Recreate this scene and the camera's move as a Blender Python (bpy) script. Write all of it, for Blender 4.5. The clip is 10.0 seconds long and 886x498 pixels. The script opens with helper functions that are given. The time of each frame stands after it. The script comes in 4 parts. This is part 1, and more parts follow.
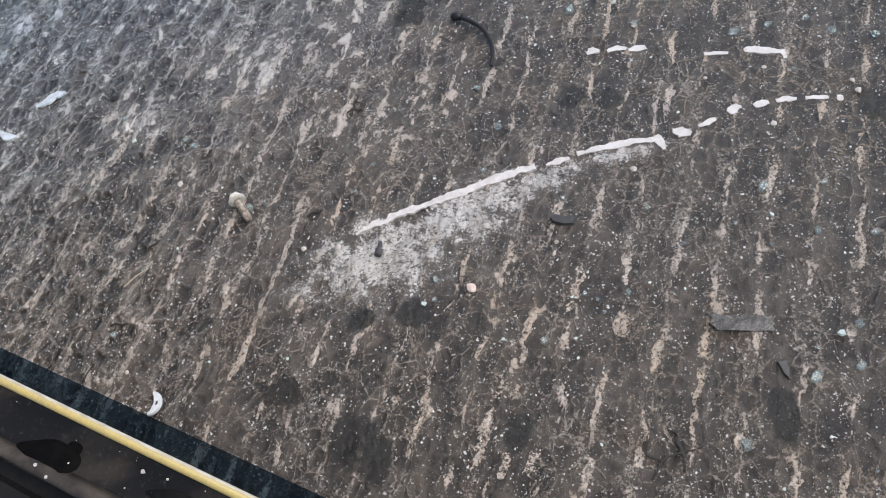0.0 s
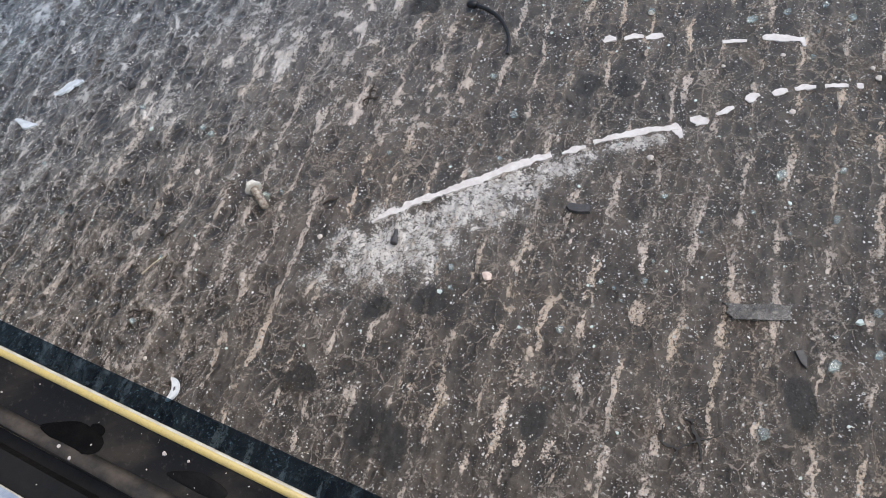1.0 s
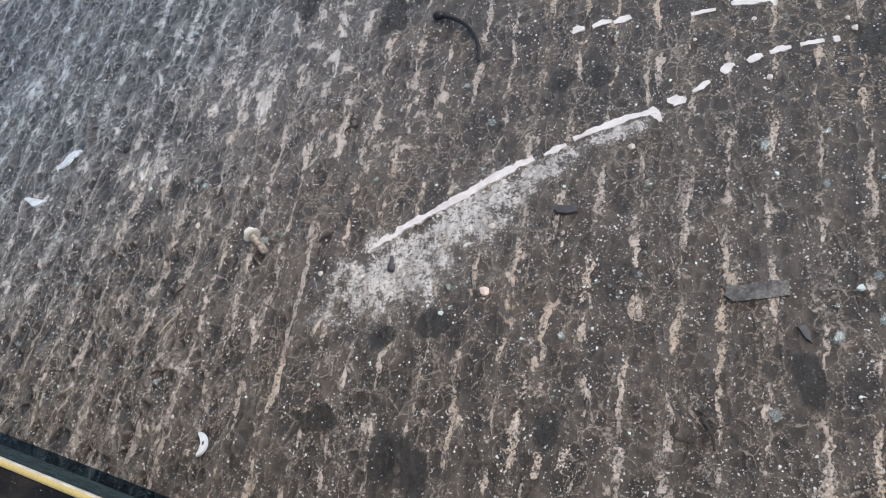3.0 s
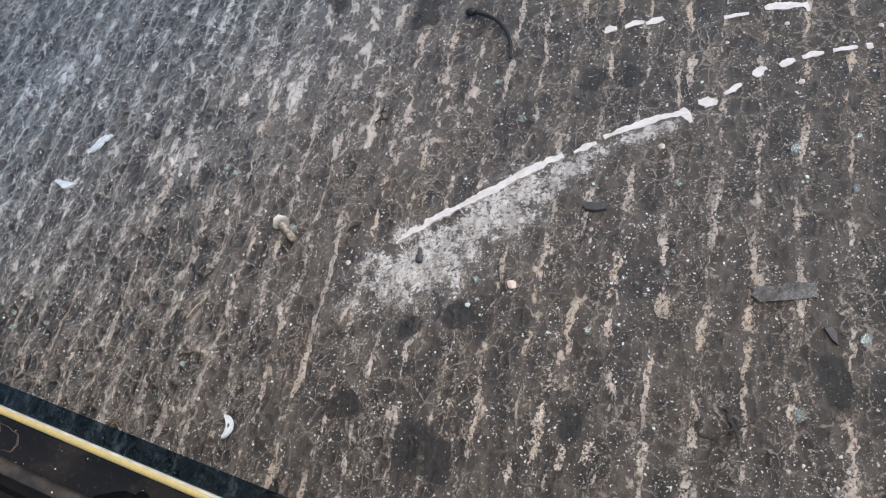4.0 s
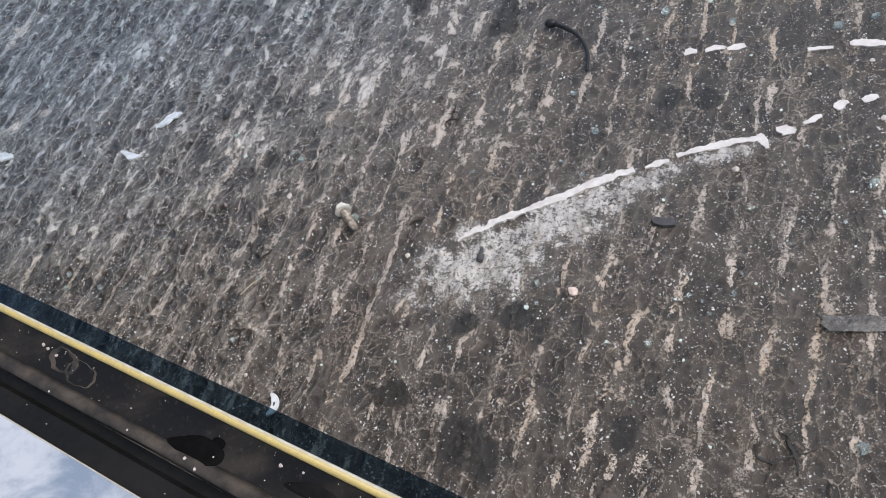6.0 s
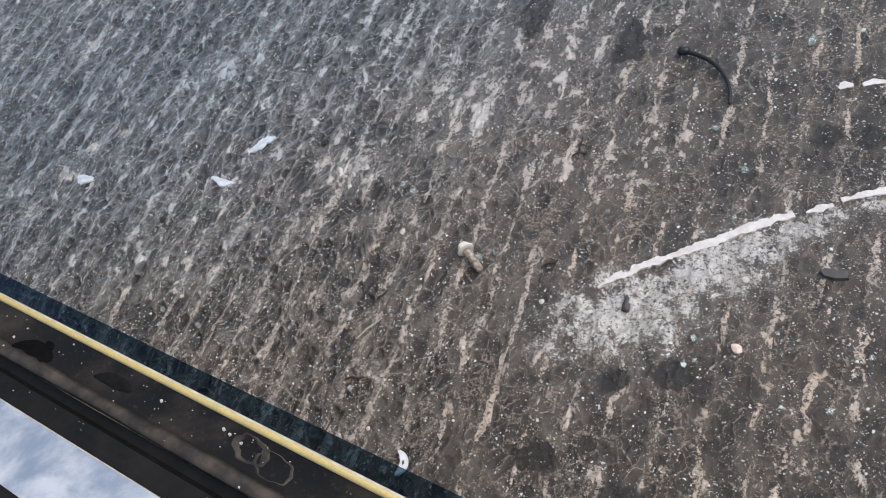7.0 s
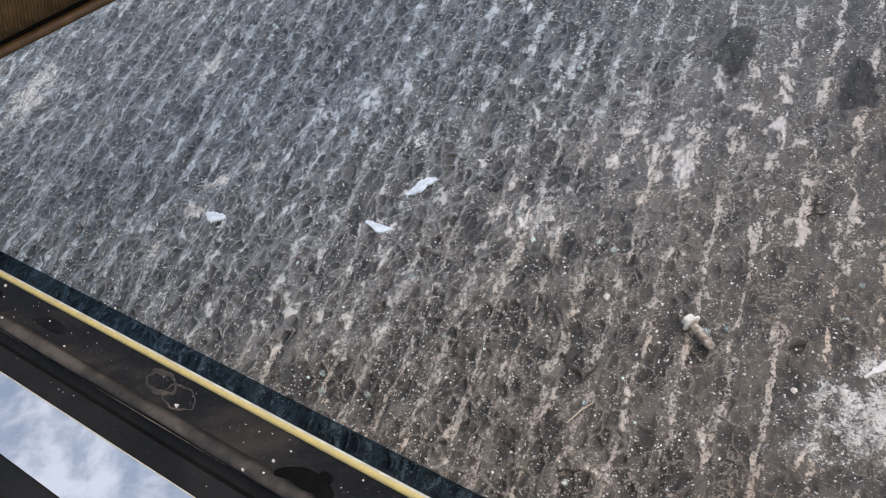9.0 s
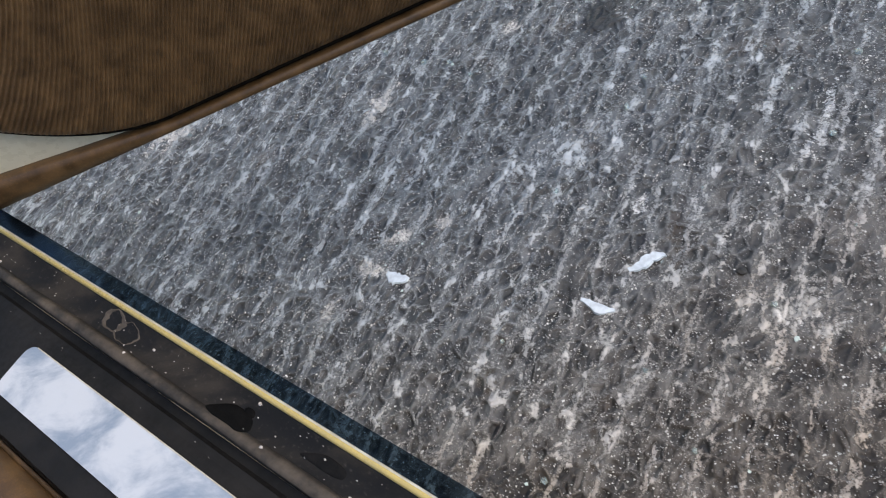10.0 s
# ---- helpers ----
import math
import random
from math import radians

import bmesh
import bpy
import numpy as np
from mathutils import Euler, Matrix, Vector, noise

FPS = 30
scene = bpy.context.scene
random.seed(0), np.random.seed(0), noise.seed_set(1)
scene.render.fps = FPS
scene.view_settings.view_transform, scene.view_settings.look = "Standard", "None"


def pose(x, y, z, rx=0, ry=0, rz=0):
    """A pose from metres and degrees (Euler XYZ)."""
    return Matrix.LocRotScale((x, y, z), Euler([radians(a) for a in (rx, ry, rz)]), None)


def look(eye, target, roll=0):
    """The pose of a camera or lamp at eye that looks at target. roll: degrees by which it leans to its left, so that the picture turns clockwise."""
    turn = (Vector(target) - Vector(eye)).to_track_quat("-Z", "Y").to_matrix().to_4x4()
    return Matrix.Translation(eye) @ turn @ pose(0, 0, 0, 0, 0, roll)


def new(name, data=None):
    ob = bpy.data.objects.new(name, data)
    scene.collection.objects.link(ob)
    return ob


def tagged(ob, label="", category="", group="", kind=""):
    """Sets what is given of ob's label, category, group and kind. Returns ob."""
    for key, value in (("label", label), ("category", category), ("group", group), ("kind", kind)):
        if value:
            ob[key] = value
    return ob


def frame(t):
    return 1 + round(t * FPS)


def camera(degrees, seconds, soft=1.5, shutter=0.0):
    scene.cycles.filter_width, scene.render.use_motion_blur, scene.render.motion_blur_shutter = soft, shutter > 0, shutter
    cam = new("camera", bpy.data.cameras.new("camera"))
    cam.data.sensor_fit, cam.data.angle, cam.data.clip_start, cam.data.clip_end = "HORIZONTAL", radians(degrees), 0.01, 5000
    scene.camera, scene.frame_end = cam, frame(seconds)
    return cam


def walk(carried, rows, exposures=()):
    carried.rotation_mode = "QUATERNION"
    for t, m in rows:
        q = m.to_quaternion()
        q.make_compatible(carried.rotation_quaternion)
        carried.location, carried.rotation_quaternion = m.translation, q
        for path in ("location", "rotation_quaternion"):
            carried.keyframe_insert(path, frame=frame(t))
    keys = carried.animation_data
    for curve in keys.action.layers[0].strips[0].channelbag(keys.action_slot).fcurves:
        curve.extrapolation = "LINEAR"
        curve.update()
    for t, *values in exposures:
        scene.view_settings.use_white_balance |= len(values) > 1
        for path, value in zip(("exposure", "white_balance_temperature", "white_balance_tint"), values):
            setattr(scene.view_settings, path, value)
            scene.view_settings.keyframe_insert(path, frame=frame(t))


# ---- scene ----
# camera and its path
cam = camera(59.2, 10.0, soft=0.65, shutter=0.1)
PATH = [
    (0, (0.1815, -0.0809, 0.8304), (0.0831, 0.4523, -0.0100), -21.50),
    (0.5, (0.1815, -0.0791, 0.8257), (0.0737, 0.4475, -0.0179), -22.29),
    (1, (0.1772, -0.0837, 0.8308), (0.0605, 0.4415, -0.0124), -23.02),
    (1.5, (0.1709, -0.0890, 0.8381), (0.0410, 0.4360, -0.0034), -25.47),
    (2, (0.1890, -0.0847, 0.8528), (0.0391, 0.4329, 0.0101), -30.66),
    (2.2, (0.2303, -0.0653, 0.8505), (0.0710, 0.4504, 0.0083), -32.97),
    (3.3, (0.2586, -0.0556, 0.8419), (0.0730, 0.4557, 0.0025), -38.31),
    (3.5, (0.2467, -0.0551, 0.8573), (0.0594, 0.4533, 0.0165), -38.27),
    (4, (0.2316, -0.0649, 0.8572), (0.0404, 0.4510, 0.0219), -36.58),
    (4.5, (0.1941, -0.0885, 0.8655), (0.0018, 0.4361, 0.0359), -34.28),
    (5, (0.1855, -0.0952, 0.8540), (-0.0095, 0.4401, 0.0318), -32.20),
    (6.3, (0.1497, -0.0843, 0.8594), (-0.0580, 0.4658, 0.0502), -30.75),
    (6.5, (0.1150, -0.0617, 0.8642), (-0.0916, 0.4876, 0.0542), -30.46),
    (7, (0.0094, 0.0096, 0.8728), (-0.2052, 0.5627, 0.0675), -30.61),
    (7.5, (-0.0371, 0.0318, 0.8717), (-0.2538, 0.5860, 0.0677), -30.43),
    (8, (-0.0653, 0.0528, 0.8751), (-0.2816, 0.6083, 0.0720), -30.10),
    (8.5, (-0.1437, 0.1015, 0.8786), (-0.3611, 0.6569, 0.0757), -29.80),
    (9, (-0.2440, 0.1607, 0.8816), (-0.4692, 0.7206, 0.0839), -29.74),
    (9.5, (-0.3571, 0.2252, 0.8892), (-0.6075, 0.7946, 0.1059), -29.49),
    (10, (-0.4873, 0.3194, 0.8931), (-0.7656, 0.8889, 0.1194), -30.13),
]
walk(cam, [(t, look(eye, target, roll)) for t, eye, target, roll in PATH], [(0, 0.22, 6780, 10), (8, 0.24, 6780, 10), (10, 0.34, 6780, 10)])

# world and light: thinly clouded sky, its sun spread wide by the haze
SUN_ELEVATION, SUN_TURN = 60.0, -8.0
world = bpy.data.worlds.new("sky")
scene.world = world
world.use_nodes = True
wn = world.node_tree.nodes
sky = wn.new("ShaderNodeTexSky")
sky.sky_type = "NISHITA"
sky.sun_disc = False
sky.sun_elevation = radians(SUN_ELEVATION)
sky.sun_rotation = radians(90 - SUN_TURN)
sky.dust_density = 1.0
wn["Background"].inputs["Strength"].default_value = 0.15
world.node_tree.links.new(sky.outputs[0], wn["Background"].inputs["Color"])
sun_data = bpy.data.lights.new("sun", "SUN")
sun_data.energy, sun_data.angle, sun_data.color = 2.2, radians(55), (1.0, 0.95, 0.88)
sun = new("sun", sun_data)
sun_way = Vector((math.cos(radians(SUN_TURN)) * math.cos(radians(SUN_ELEVATION)),
                  math.sin(radians(SUN_TURN)) * math.cos(radians(SUN_ELEVATION)), math.sin(radians(SUN_ELEVATION))))
sun.matrix_world = look(sun_way * 30, (0, 0, 0))


# ---------------------------------------------------------------- materials
class Nodes:
    """Short hand for building one node material."""

    def __init__(self, name):
        self.mat = bpy.data.materials.new(name)
        self.mat.use_nodes = True
        self.tree = self.mat.node_tree
        self.bsdf = self.tree.nodes["Principled BSDF"]

    def add(self, kind, **settings):
        n = self.tree.nodes.new(kind)
        if "bands_direction" in settings:
            n.bands_direction = settings["bands_direction"]
        if "data_type" in settings:
            n.data_type = settings["data_type"]
        if "feature" in settings:
            n.feature = settings["feature"]
        if "interpolation_type" in settings:
            n.interpolation_type = settings["interpolation_type"]
        if "operation" in settings:
            n.operation = settings["operation"]
        if "use_clamp" in settings:
            n.use_clamp = settings["use_clamp"]
        if "vector_type" in settings:
            n.vector_type = settings["vector_type"]
        if "wave_profile" in settings:
            n.wave_profile = settings["wave_profile"]
        if "wave_type" in settings:
            n.wave_type = settings["wave_type"]
        return n

    def link(self, a, b):
        self.tree.links.new(a, b)

    def put(self, socket, value):
        if isinstance(value, bpy.types.NodeSocket):
            self.link(value, socket)
        else:
            socket.default_value = value

    def math(self, op, a, b=0.0, c=0.0, clamp=False):
        n = self.add("ShaderNodeMath", operation=op, use_clamp=clamp)
        for s, v in zip(n.inputs, (a, b, c)):
            self.put(s, v)
        return n.outputs[0]

    def coords(self, turn=0.0, scale=(1, 1, 1), at=(0, 0, 0)):
        tc = self.add("ShaderNodeTexCoord")
        m = self.add("ShaderNodeMapping", vector_type="TEXTURE")
        m.inputs["Rotation"].default_value[2] = radians(turn)
        m.inputs["Location"].default_value = at
        m.inputs["Scale"].default_value = scale
        self.link(tc.outputs["Object"], m.inputs["Vector"])
        return m.outputs[0]

    def noise(self, vec, scale, detail=4.0, rough=0.55, distortion=0.0):
        n = self.add("ShaderNodeTexNoise")
        self.link(vec, n.inputs["Vector"])
        for key, v in (("Scale", scale), ("Detail", detail), ("Roughness", rough), ("Distortion", distortion)):
            n.inputs[key].default_value = v
        return n.outputs["Fac"]

    def voronoi(self, vec, scale, feature="F1", randomness=1.0):
        n = self.add("ShaderNodeTexVoronoi", feature=feature)
        self.link(vec, n.inputs["Vector"])
        n.inputs["Scale"].default_value = scale
        n.inputs["Randomness"].default_value = randomness
        return n

    def ramp(self, value, low, high, to_low=0.0, to_high=1.0):
        n = self.add("ShaderNodeMapRange", interpolation_type="SMOOTHSTEP")
        for s, v in zip(n.inputs, (value, low, high, to_low, to_high)):
            self.put(s, v)
        return n.outputs[0]

    def mix(self, fac, a, b):
        n = self.add("ShaderNodeMix", data_type="RGBA")
        self.put(n.inputs["Factor"], fac)
        self.put(n.inputs["A"], (*a, 1) if isinstance(a, tuple) else a)
        self.put(n.inputs["B"], (*b, 1) if isinstance(b, tuple) else b)
        return n.outputs["Result"]

    def bump(self, height, strength=0.5, distance=0.002):
        n = self.add("ShaderNodeBump")
        n.inputs["Strength"].default_value = strength
        n.inputs["Distance"].default_value = distance
        self.link(height, n.inputs["Height"])
        self.link(n.outputs[0], self.bsdf.inputs["Normal"])

    def finish(self, color, rough=0.6, metal=0.0, spec=0.5):
        self.put(self.bsdf.inputs["Base Color"], (*color, 1) if isinstance(color, tuple) else color)
        self.put(self.bsdf.inputs["Roughness"], rough)
        self.put(self.bsdf.inputs["Metallic"], metal)
        self.bsdf.inputs["Specular IOR Level"].default_value = spec
        return self.mat

    def patches(self, name, wobble, ragged=0.55, outer=1.25, inner=0.55):
        """Soft ragged ovals on the ground, 1 inside and 0 outside, from the mesh's field of that name."""
        n = self.add("ShaderNodeAttribute")
        n.attribute_name = name
        d = self.math("ADD", n.outputs["Fac"], self.math("MULTIPLY", self.math("SUBTRACT", wobble, 0.5), ragged * 4))
        return self.ramp(d, outer, inner)


GROOVE = 65.8            # degrees: the way in which the ground was raked
STAINS = [(-0.051, 0.222, 0.034, 0.042, 20), (-0.028, 0.195, 0.022, 0.03, 0), (0.034, 0.366, 0.030, 0.022, 0), (-0.032, 0.372, 0.022, 0.018, 10),
          (0.134, 0.195, 0.018, 0.024, -20), (0.408, 0.158, 0.017, 0.036, -15), (0.294, 0.644, 0.024, 0.022, 0),
          (0.345, 0.628, 0.018, 0.022, 0), (-0.136, 0.3, 0.03, 0.022, 0), (0.099, 0.905, 0.024, 0.05, -15), (0.655, 0.51, 0.028, 0.045, 20), (-0.035, 1.02, 0.03, 0.06, -20), (0.089, 0.885, 0.03, 0.03, 0), (-0.54, 1.41, 0.04, 0.05, 0)]
DUSTS = [(-0.004, 0.446, 0.034, 0.042, 0), (0.0, 0.456, 0.105, 0.060, 5), (0.12, 0.494, 0.09, 0.046, 14), (0.225, 0.520, 0.062, 0.022, 10), (0.335, 0.530, 0.055, 0.013, 0),
         (-0.355, 0.80, 0.034, 0.018, 30), (-0.325, 0.775, 0.02, 0.014, 10), (-0.15, 0.83, 0.014, 0.04, -25),
         (-1.38, 1.40, 0.05, 0.09, -25), (-0.925, 0.965, 0.03, 0.014, -30), (-0.875, 1.018, 0.03, 0.013, 25),
         (-0.812, 1.03, 0.018, 0.012, 10), (-0.985, 0.905, 0.010, 0.034, -20), (-0.695, 1.436, 0.025, 0.014, 40), (-0.935, 1.32, 0.022, 0.05, -35)]

LIMED = [(-0.03, 0.89, 0.13, 0.13, 0), (-0.15, 0.86, 0.12, 0.10, 0), (0.03, 0.70, 0.13, 0.10, 0), (-0.36, 0.80, 0.06, 0.05, 0), (-0.62, 1.12, 0.12, 0.05, 20)]


DARK_EARTH, RUBBED_EARTH, WORN_EARTH = (0.0270, 0.0196, 0.0144), (0.083, 0.0618, 0.0468), (0.145, 0.112, 0.086)


# the boldest single streaks of lime: place, half width, half length
STREAKS = [(0.123, 0.255, 0.006, 0.024), (0.092, 0.193, 0.007, 0.050), (0.237, 0.364, 0.005, 0.052), (0.207, 0.291, 0.005, 0.022), (0.298, 0.363, 0.004, 0.030),
           (0.275, 0.292, 0.007, 0.018), (0.415, 0.602, 0.006, 0.035), (0.280, 0.450, 0.005, 0.024), (0.346, 0.243, 0.006, 0.014), (0.112, 0.164, 0.006, 0.020),
           (0.142, 0.157, 0.008, 0.016), (0.199, 0.138, 0.006, 0.024), (0.034, 0.248, 0.008, 0.013), (0.001, 0.259, 0.006, 0.017), (-0.075, 0.266, 0.008, 0.020),
           (0.219, 0.408, 0.004, 0.022), (-0.149, 0.844, 0.010, 0.026), (-0.296, 1.042, 0.011, 0.034), (-0.518, 0.999, 0.010, 0.024), (-0.256, 1.096, 0.009, 0.080), (-0.449, 0.964, 0.009, 0.022)]


def ground_material():
    m = Nodes("raked_concrete")
    flat = m.coords()

    def shifted(place, scale, detail, rough, amount):
        n = m.add("ShaderNodeTexNoise")
        m.link(place, n.inputs["Vector"])
        for key, v in (("Scale", scale), ("Detail", detail), ("Roughness", rough)):
            n.inputs[key].default_value = v
        centred = m.add("ShaderNodeVectorMath", operation="SUBTRACT")
        m.link(n.outputs["Color"], centred.inputs[0])
        centred.inputs[1].default_value = (0.5, 0.5, 0.5)
        by = m.add("ShaderNodeVectorMath", operation="SCALE")
        m.link(centred.outputs[0], by.inputs[0])
        by.inputs["Scale"].default_value = amount
        out = m.add("ShaderNodeVectorMath", operation="ADD")
        m.link(place, out.inputs[0])
        m.link(by.outputs[0], out.inputs[1])
        return out.outputs[0]

    bent = shifted(flat, 16.0, 3.0, 0.5, 0.018)
    torn = shifted(bent, 150.0, 5.0, 0.65, 0.0065)

    def along(stretch, place=bent):
        n = m.add("ShaderNodeMapping", vector_type="TEXTURE")
        n.inputs["Rotation"].default_value[2] = radians(GROOVE - 90)
        n.inputs["Scale"].default_value = (1.0, stretch, 1.0)
        m.link(place, n.inputs["Vector"])
        return n.outputs[0]

    def total(*terms):
        out = None
        for value, weight in terms:
            v = m.math("MULTIPLY", value, weight)
            out = v if out is None else m.math("ADD", out, v)
        return out

    sep = m.add("ShaderNodeSeparateXYZ")
    m.link(flat, sep.inputs[0])
    big = m.noise(flat, 3.2, 3)
    patchy = m.noise(flat, 9, 5, 0.65)
    fine = m.noise(flat, 170, 6, 0.72)
    grain = m.noise(flat, 700, 3, 0.6)
    ragged = m.noise(flat, 260, 8, 0.82)
    blotch = m.noise(along(1.8), 36, 7, 0.62)

    # brown earth by the rear of the door opening; towards the front and farther off blue-grey sky sheen is painted in
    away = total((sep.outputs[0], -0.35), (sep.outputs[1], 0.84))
    sheenless = m.ramp(m.math("ADD", away, m.math("MULTIPLY", m.math("SUBTRACT", patchy, 0.5), 0.5)), 1.22, 0.46)
    # the rear part is worn smooth, the front part is pitted
    smoother = m.ramp(total((sep.outputs[0], 1.0), (m.math("SUBTRACT", away, 0.6), -0.35), (m.math("SUBTRACT", big, 0.5), 0.9)), -0.62, 0.08)
    # shallow round pits in rows along the rake, with raised rims
    wide = m.voronoi(along(1.45), 42, "DISTANCE_TO_EDGE", 0.8).outputs["Distance"]
    wide_torn = m.voronoi(along(1.45, torn), 42, "DISTANCE_TO_EDGE", 0.8).outputs["Distance"]
    small_torn = m.voronoi(along(1.35, torn), 56, "DISTANCE_TO_EDGE", 0.75).outputs["Distance"]
    scaly = m.voronoi(along(1.35), 56, "DISTANCE_TO_EDGE", 0.75).outputs["Distance"]
    lip = m.ramp(scaly, 0.30, 0.02)
    rim = total((m.ramp(wide, 0.30, 0.0), 0.35), (lip, 0.65))

    # lime is left on what stands proud; what lies low is darker
    high = m.ramp(sep.outputs[2], -0.0062, 0.0)

    # base: dark earth-brown cement, lighter where it is rubbed
    base = m.mix(m.ramp(total((blotch, 0.45), (ragged, 0.35), (high, 0.2)), 0.36, 0.66), DARK_EARTH, RUBBED_EARTH)
    base = m.mix(m.math("MULTIPLY", m.ramp(fine, 0.45, 0.72), 0.42), base, WORN_EARTH)

    # columns in which the rake left more lime
    lanes = m.add("ShaderNodeTexWave", wave_type="BANDS", bands_direction="X", wave_profile="SIN")
    m.link(along(2.2, shifted(torn, 40.0, 4.0, 0.6, 0.016)), lanes.inputs["Vector"])
    for key, v in (("Scale", 6.4), ("Distortion", 2.2), ("Detail", 3.0), ("Detail Scale", 2.2), ("Detail Roughness", 0.6)):
        lanes.inputs[key].default_value = v
    crest = m.math("SUBTRACT", 1.0, lanes.outputs["Fac"])
    column = m.ramp(crest, 0.62, 0.12)

    # blue-grey tone of the sky sheen, mixed into the base colour
    sheen_grey = m.mix(m.ramp(total((blotch, 0.5), (ragged, 0.5)), 0.36, 0.64), (0.042, 0.045, 0.049), (0.100, 0.107, 0.114))
    base = m.mix(m.ramp(sheenless, 0.0, 1.0, 0.62, 0.05), base, sheen_grey)

    # pit floors darkened in the colour, standing in for their shade
    hollow = m.math("MULTIPLY", m.ramp(total((lip, 0.6), (high, 0.4)), 0.42, 0.08), m.ramp(smoother, 0.0, 1.0, 0.62, 0.22))
    base = m.mix(hollow, base, m.mix(sheenless, (0.027, 0.029, 0.032), (0.026, 0.019, 0.014)))

    # pale lime left in the joints between the pits: broken veins and crumbs
    gaps = m.noise(along(3.4), 21, 5, 0.62)
    room = m.ramp(total((gaps, 0.75), (patchy, 0.25)), 0.47, 0.70)
    vein = m.ramp(m.math("SUBTRACT", wide_torn, m.math("MULTIPLY", room, 0.10)), 0.0, -0.035)
    vein = m.math("MULTIPLY", vein, m.math("MULTIPLY", m.ramp(ragged, 0.42, 0.52), m.ramp(smoother, 0.0, 1.0, 0.24, 0.46)))
    room_small = m.ramp(total((m.noise(along(3.2), 26, 5, 0.65), 0.7), (patchy, 0.3)), 0.40, 0.64)
    crumbs = m.ramp(m.math("SUBTRACT", small_torn, m.math("MULTIPLY", room_small, 0.14)), 0.0, -0.05)
    crumbs = m.math("MULTIPLY", crumbs, m.ramp(ragged, 0.46, 0.56))
    lane = m.ramp(m.math("SUBTRACT", crest, m.math("MULTIPLY", m.ramp(m.noise(along(1.7), 27, 6, 0.70), 0.44, 0.70), 0.15)), 0.0, -0.035)
    lane = m.math("MULTIPLY", lane, m.ramp(ragged, 0.42, 0.50))
    lane = m.math("MULTIPLY", lane, m.ramp(smoother, 0.0, 1.0, 0.60, 1.0))
    limed = m.patches("limed", patchy, 0.5)
    fleck = total((m.noise(along(1.8), 66, 9, 0.74), 0.62), (ragged, 0.30), (patchy, 0.14), (high, 0.06), (lip, 0.055), (column, 0.042), (limed, 0.048))
    fleck = m.math("ADD", fleck, m.ramp(smoother, 0.0, 1.0, -0.004, -0.030))
    scurf = m.ramp(fleck, 0.652, 0.70)
    crust = m.math("MAXIMUM", m.math("MAXIMUM", vein, lane), m.math("MAXIMUM", m.math("MULTIPLY", crumbs, m.ramp(smoother, 0.0, 1.0, 0.36, 0.44)), m.math("MULTIPLY", scurf, 0.8)))
    relief_crust = crust
    streak = m.patches("streaks", m.noise(bent, 75, 6, 0.65), 1.0)
    streak = m.ramp(total((streak, 0.36), (ragged, 0.68), (blotch, 0.3)), 0.80, 0.87)
    crust = m.math("MAXIMUM", crust, m.math("MULTIPLY", streak, 0.95))
    # cloudy film of lime round the joints, part of it painted sky sheen
    cloud = total((m.noise(along(1.8), 34, 8, 0.68), 0.58), (high, 0.10), (lip, 0.12), (column, 0.06), (patchy, 0.16), (ragged, 0.10), (limed, 0.12))
    film = m.math("MULTIPLY", m.ramp(cloud, 0.52, 0.66), m.ramp(smoother, 0.0, 1.0, 0.44, 0.22))
    pale = m.mix(m.ramp(big, 0.42, 0.6), (0.79, 0.67, 0.58), (0.80, 0.64, 0.50))
    # lime turns bluer with the same painted sky sheen
    pale = m.mix(sheenless, (0.74, 0.78, 0.815), pale)
    col = m.mix(film, base, m.mix(sheenless, (0.30, 0.323, 0.345), (0.27, 0.228, 0.19)))
    col = m.mix(m.math("MULTIPLY", crust, m.ramp(smoother, 0.0, 1.0, 0.96, 0.95)), col, pale)
    # fine pale grit bedded in the surface, thick where chalk was spilt
    wobble = m.noise(flat, 38, 5, 0.62)
    dust = m.patches("dusts", wobble, 0.8, 1.55, 0.35)
    gather = m.math("ADD", m.ramp(m.noise(flat, 24, 6, 0.7), 0.42, 0.62, -0.03, 0.13), m.math("MULTIPLY", dust, 0.16))
    for scale, share, strength in ((190, 0.964, 0.97), (330, 0.940, 0.95), (640, 0.945, 0.85)):
        dots = m.voronoi(torn, scale)
        pick = m.add("ShaderNodeSeparateColor")
        m.link(dots.outputs["Color"], pick.inputs[0])
        grit = m.math("MULTIPLY", m.ramp(dots.outputs["Distance"], 0.36, 0.24), m.math("GREATER_THAN", m.math("ADD", pick.outputs[0], gather), share))
        col = m.mix(m.math("MULTIPLY", grit, strength), col, m.mix(pick.outputs[1], (0.46, 0.43, 0.40), (0.93, 0.91, 0.88)))
    # chalk dust and dark oil spots
    chalk = m.noise(flat, 190, 10, 0.86)
    col = m.mix(m.math("MULTIPLY", dust, m.ramp(chalk, 0.3, 0.6, 0.08, 0.30)), col, (0.40, 0.38, 0.355))
    dusty = m.math("MULTIPLY", m.ramp(m.math("ADD", chalk, m.math("MULTIPLY", dust, 0.22)), 0.665, 0.725), m.ramp(dust, 0.0, 0.2))
    col = m.mix(m.math("MULTIPLY", dusty, 0.85), col, (0.80, 0.755, 0.71))
    oil = m.patches("stains", wobble, 0.35)
    col = m.mix(m.math("MULTIPLY", m.ramp(oil, 0.25, 0.85), 0.88), col, (0.019, 0.0155, 0.013))
    # rusty tint in places
    rust = m.math("MULTIPLY", m.ramp(m.noise(flat, 9, 4, 0.6), 0.56, 0.72), 0.3)
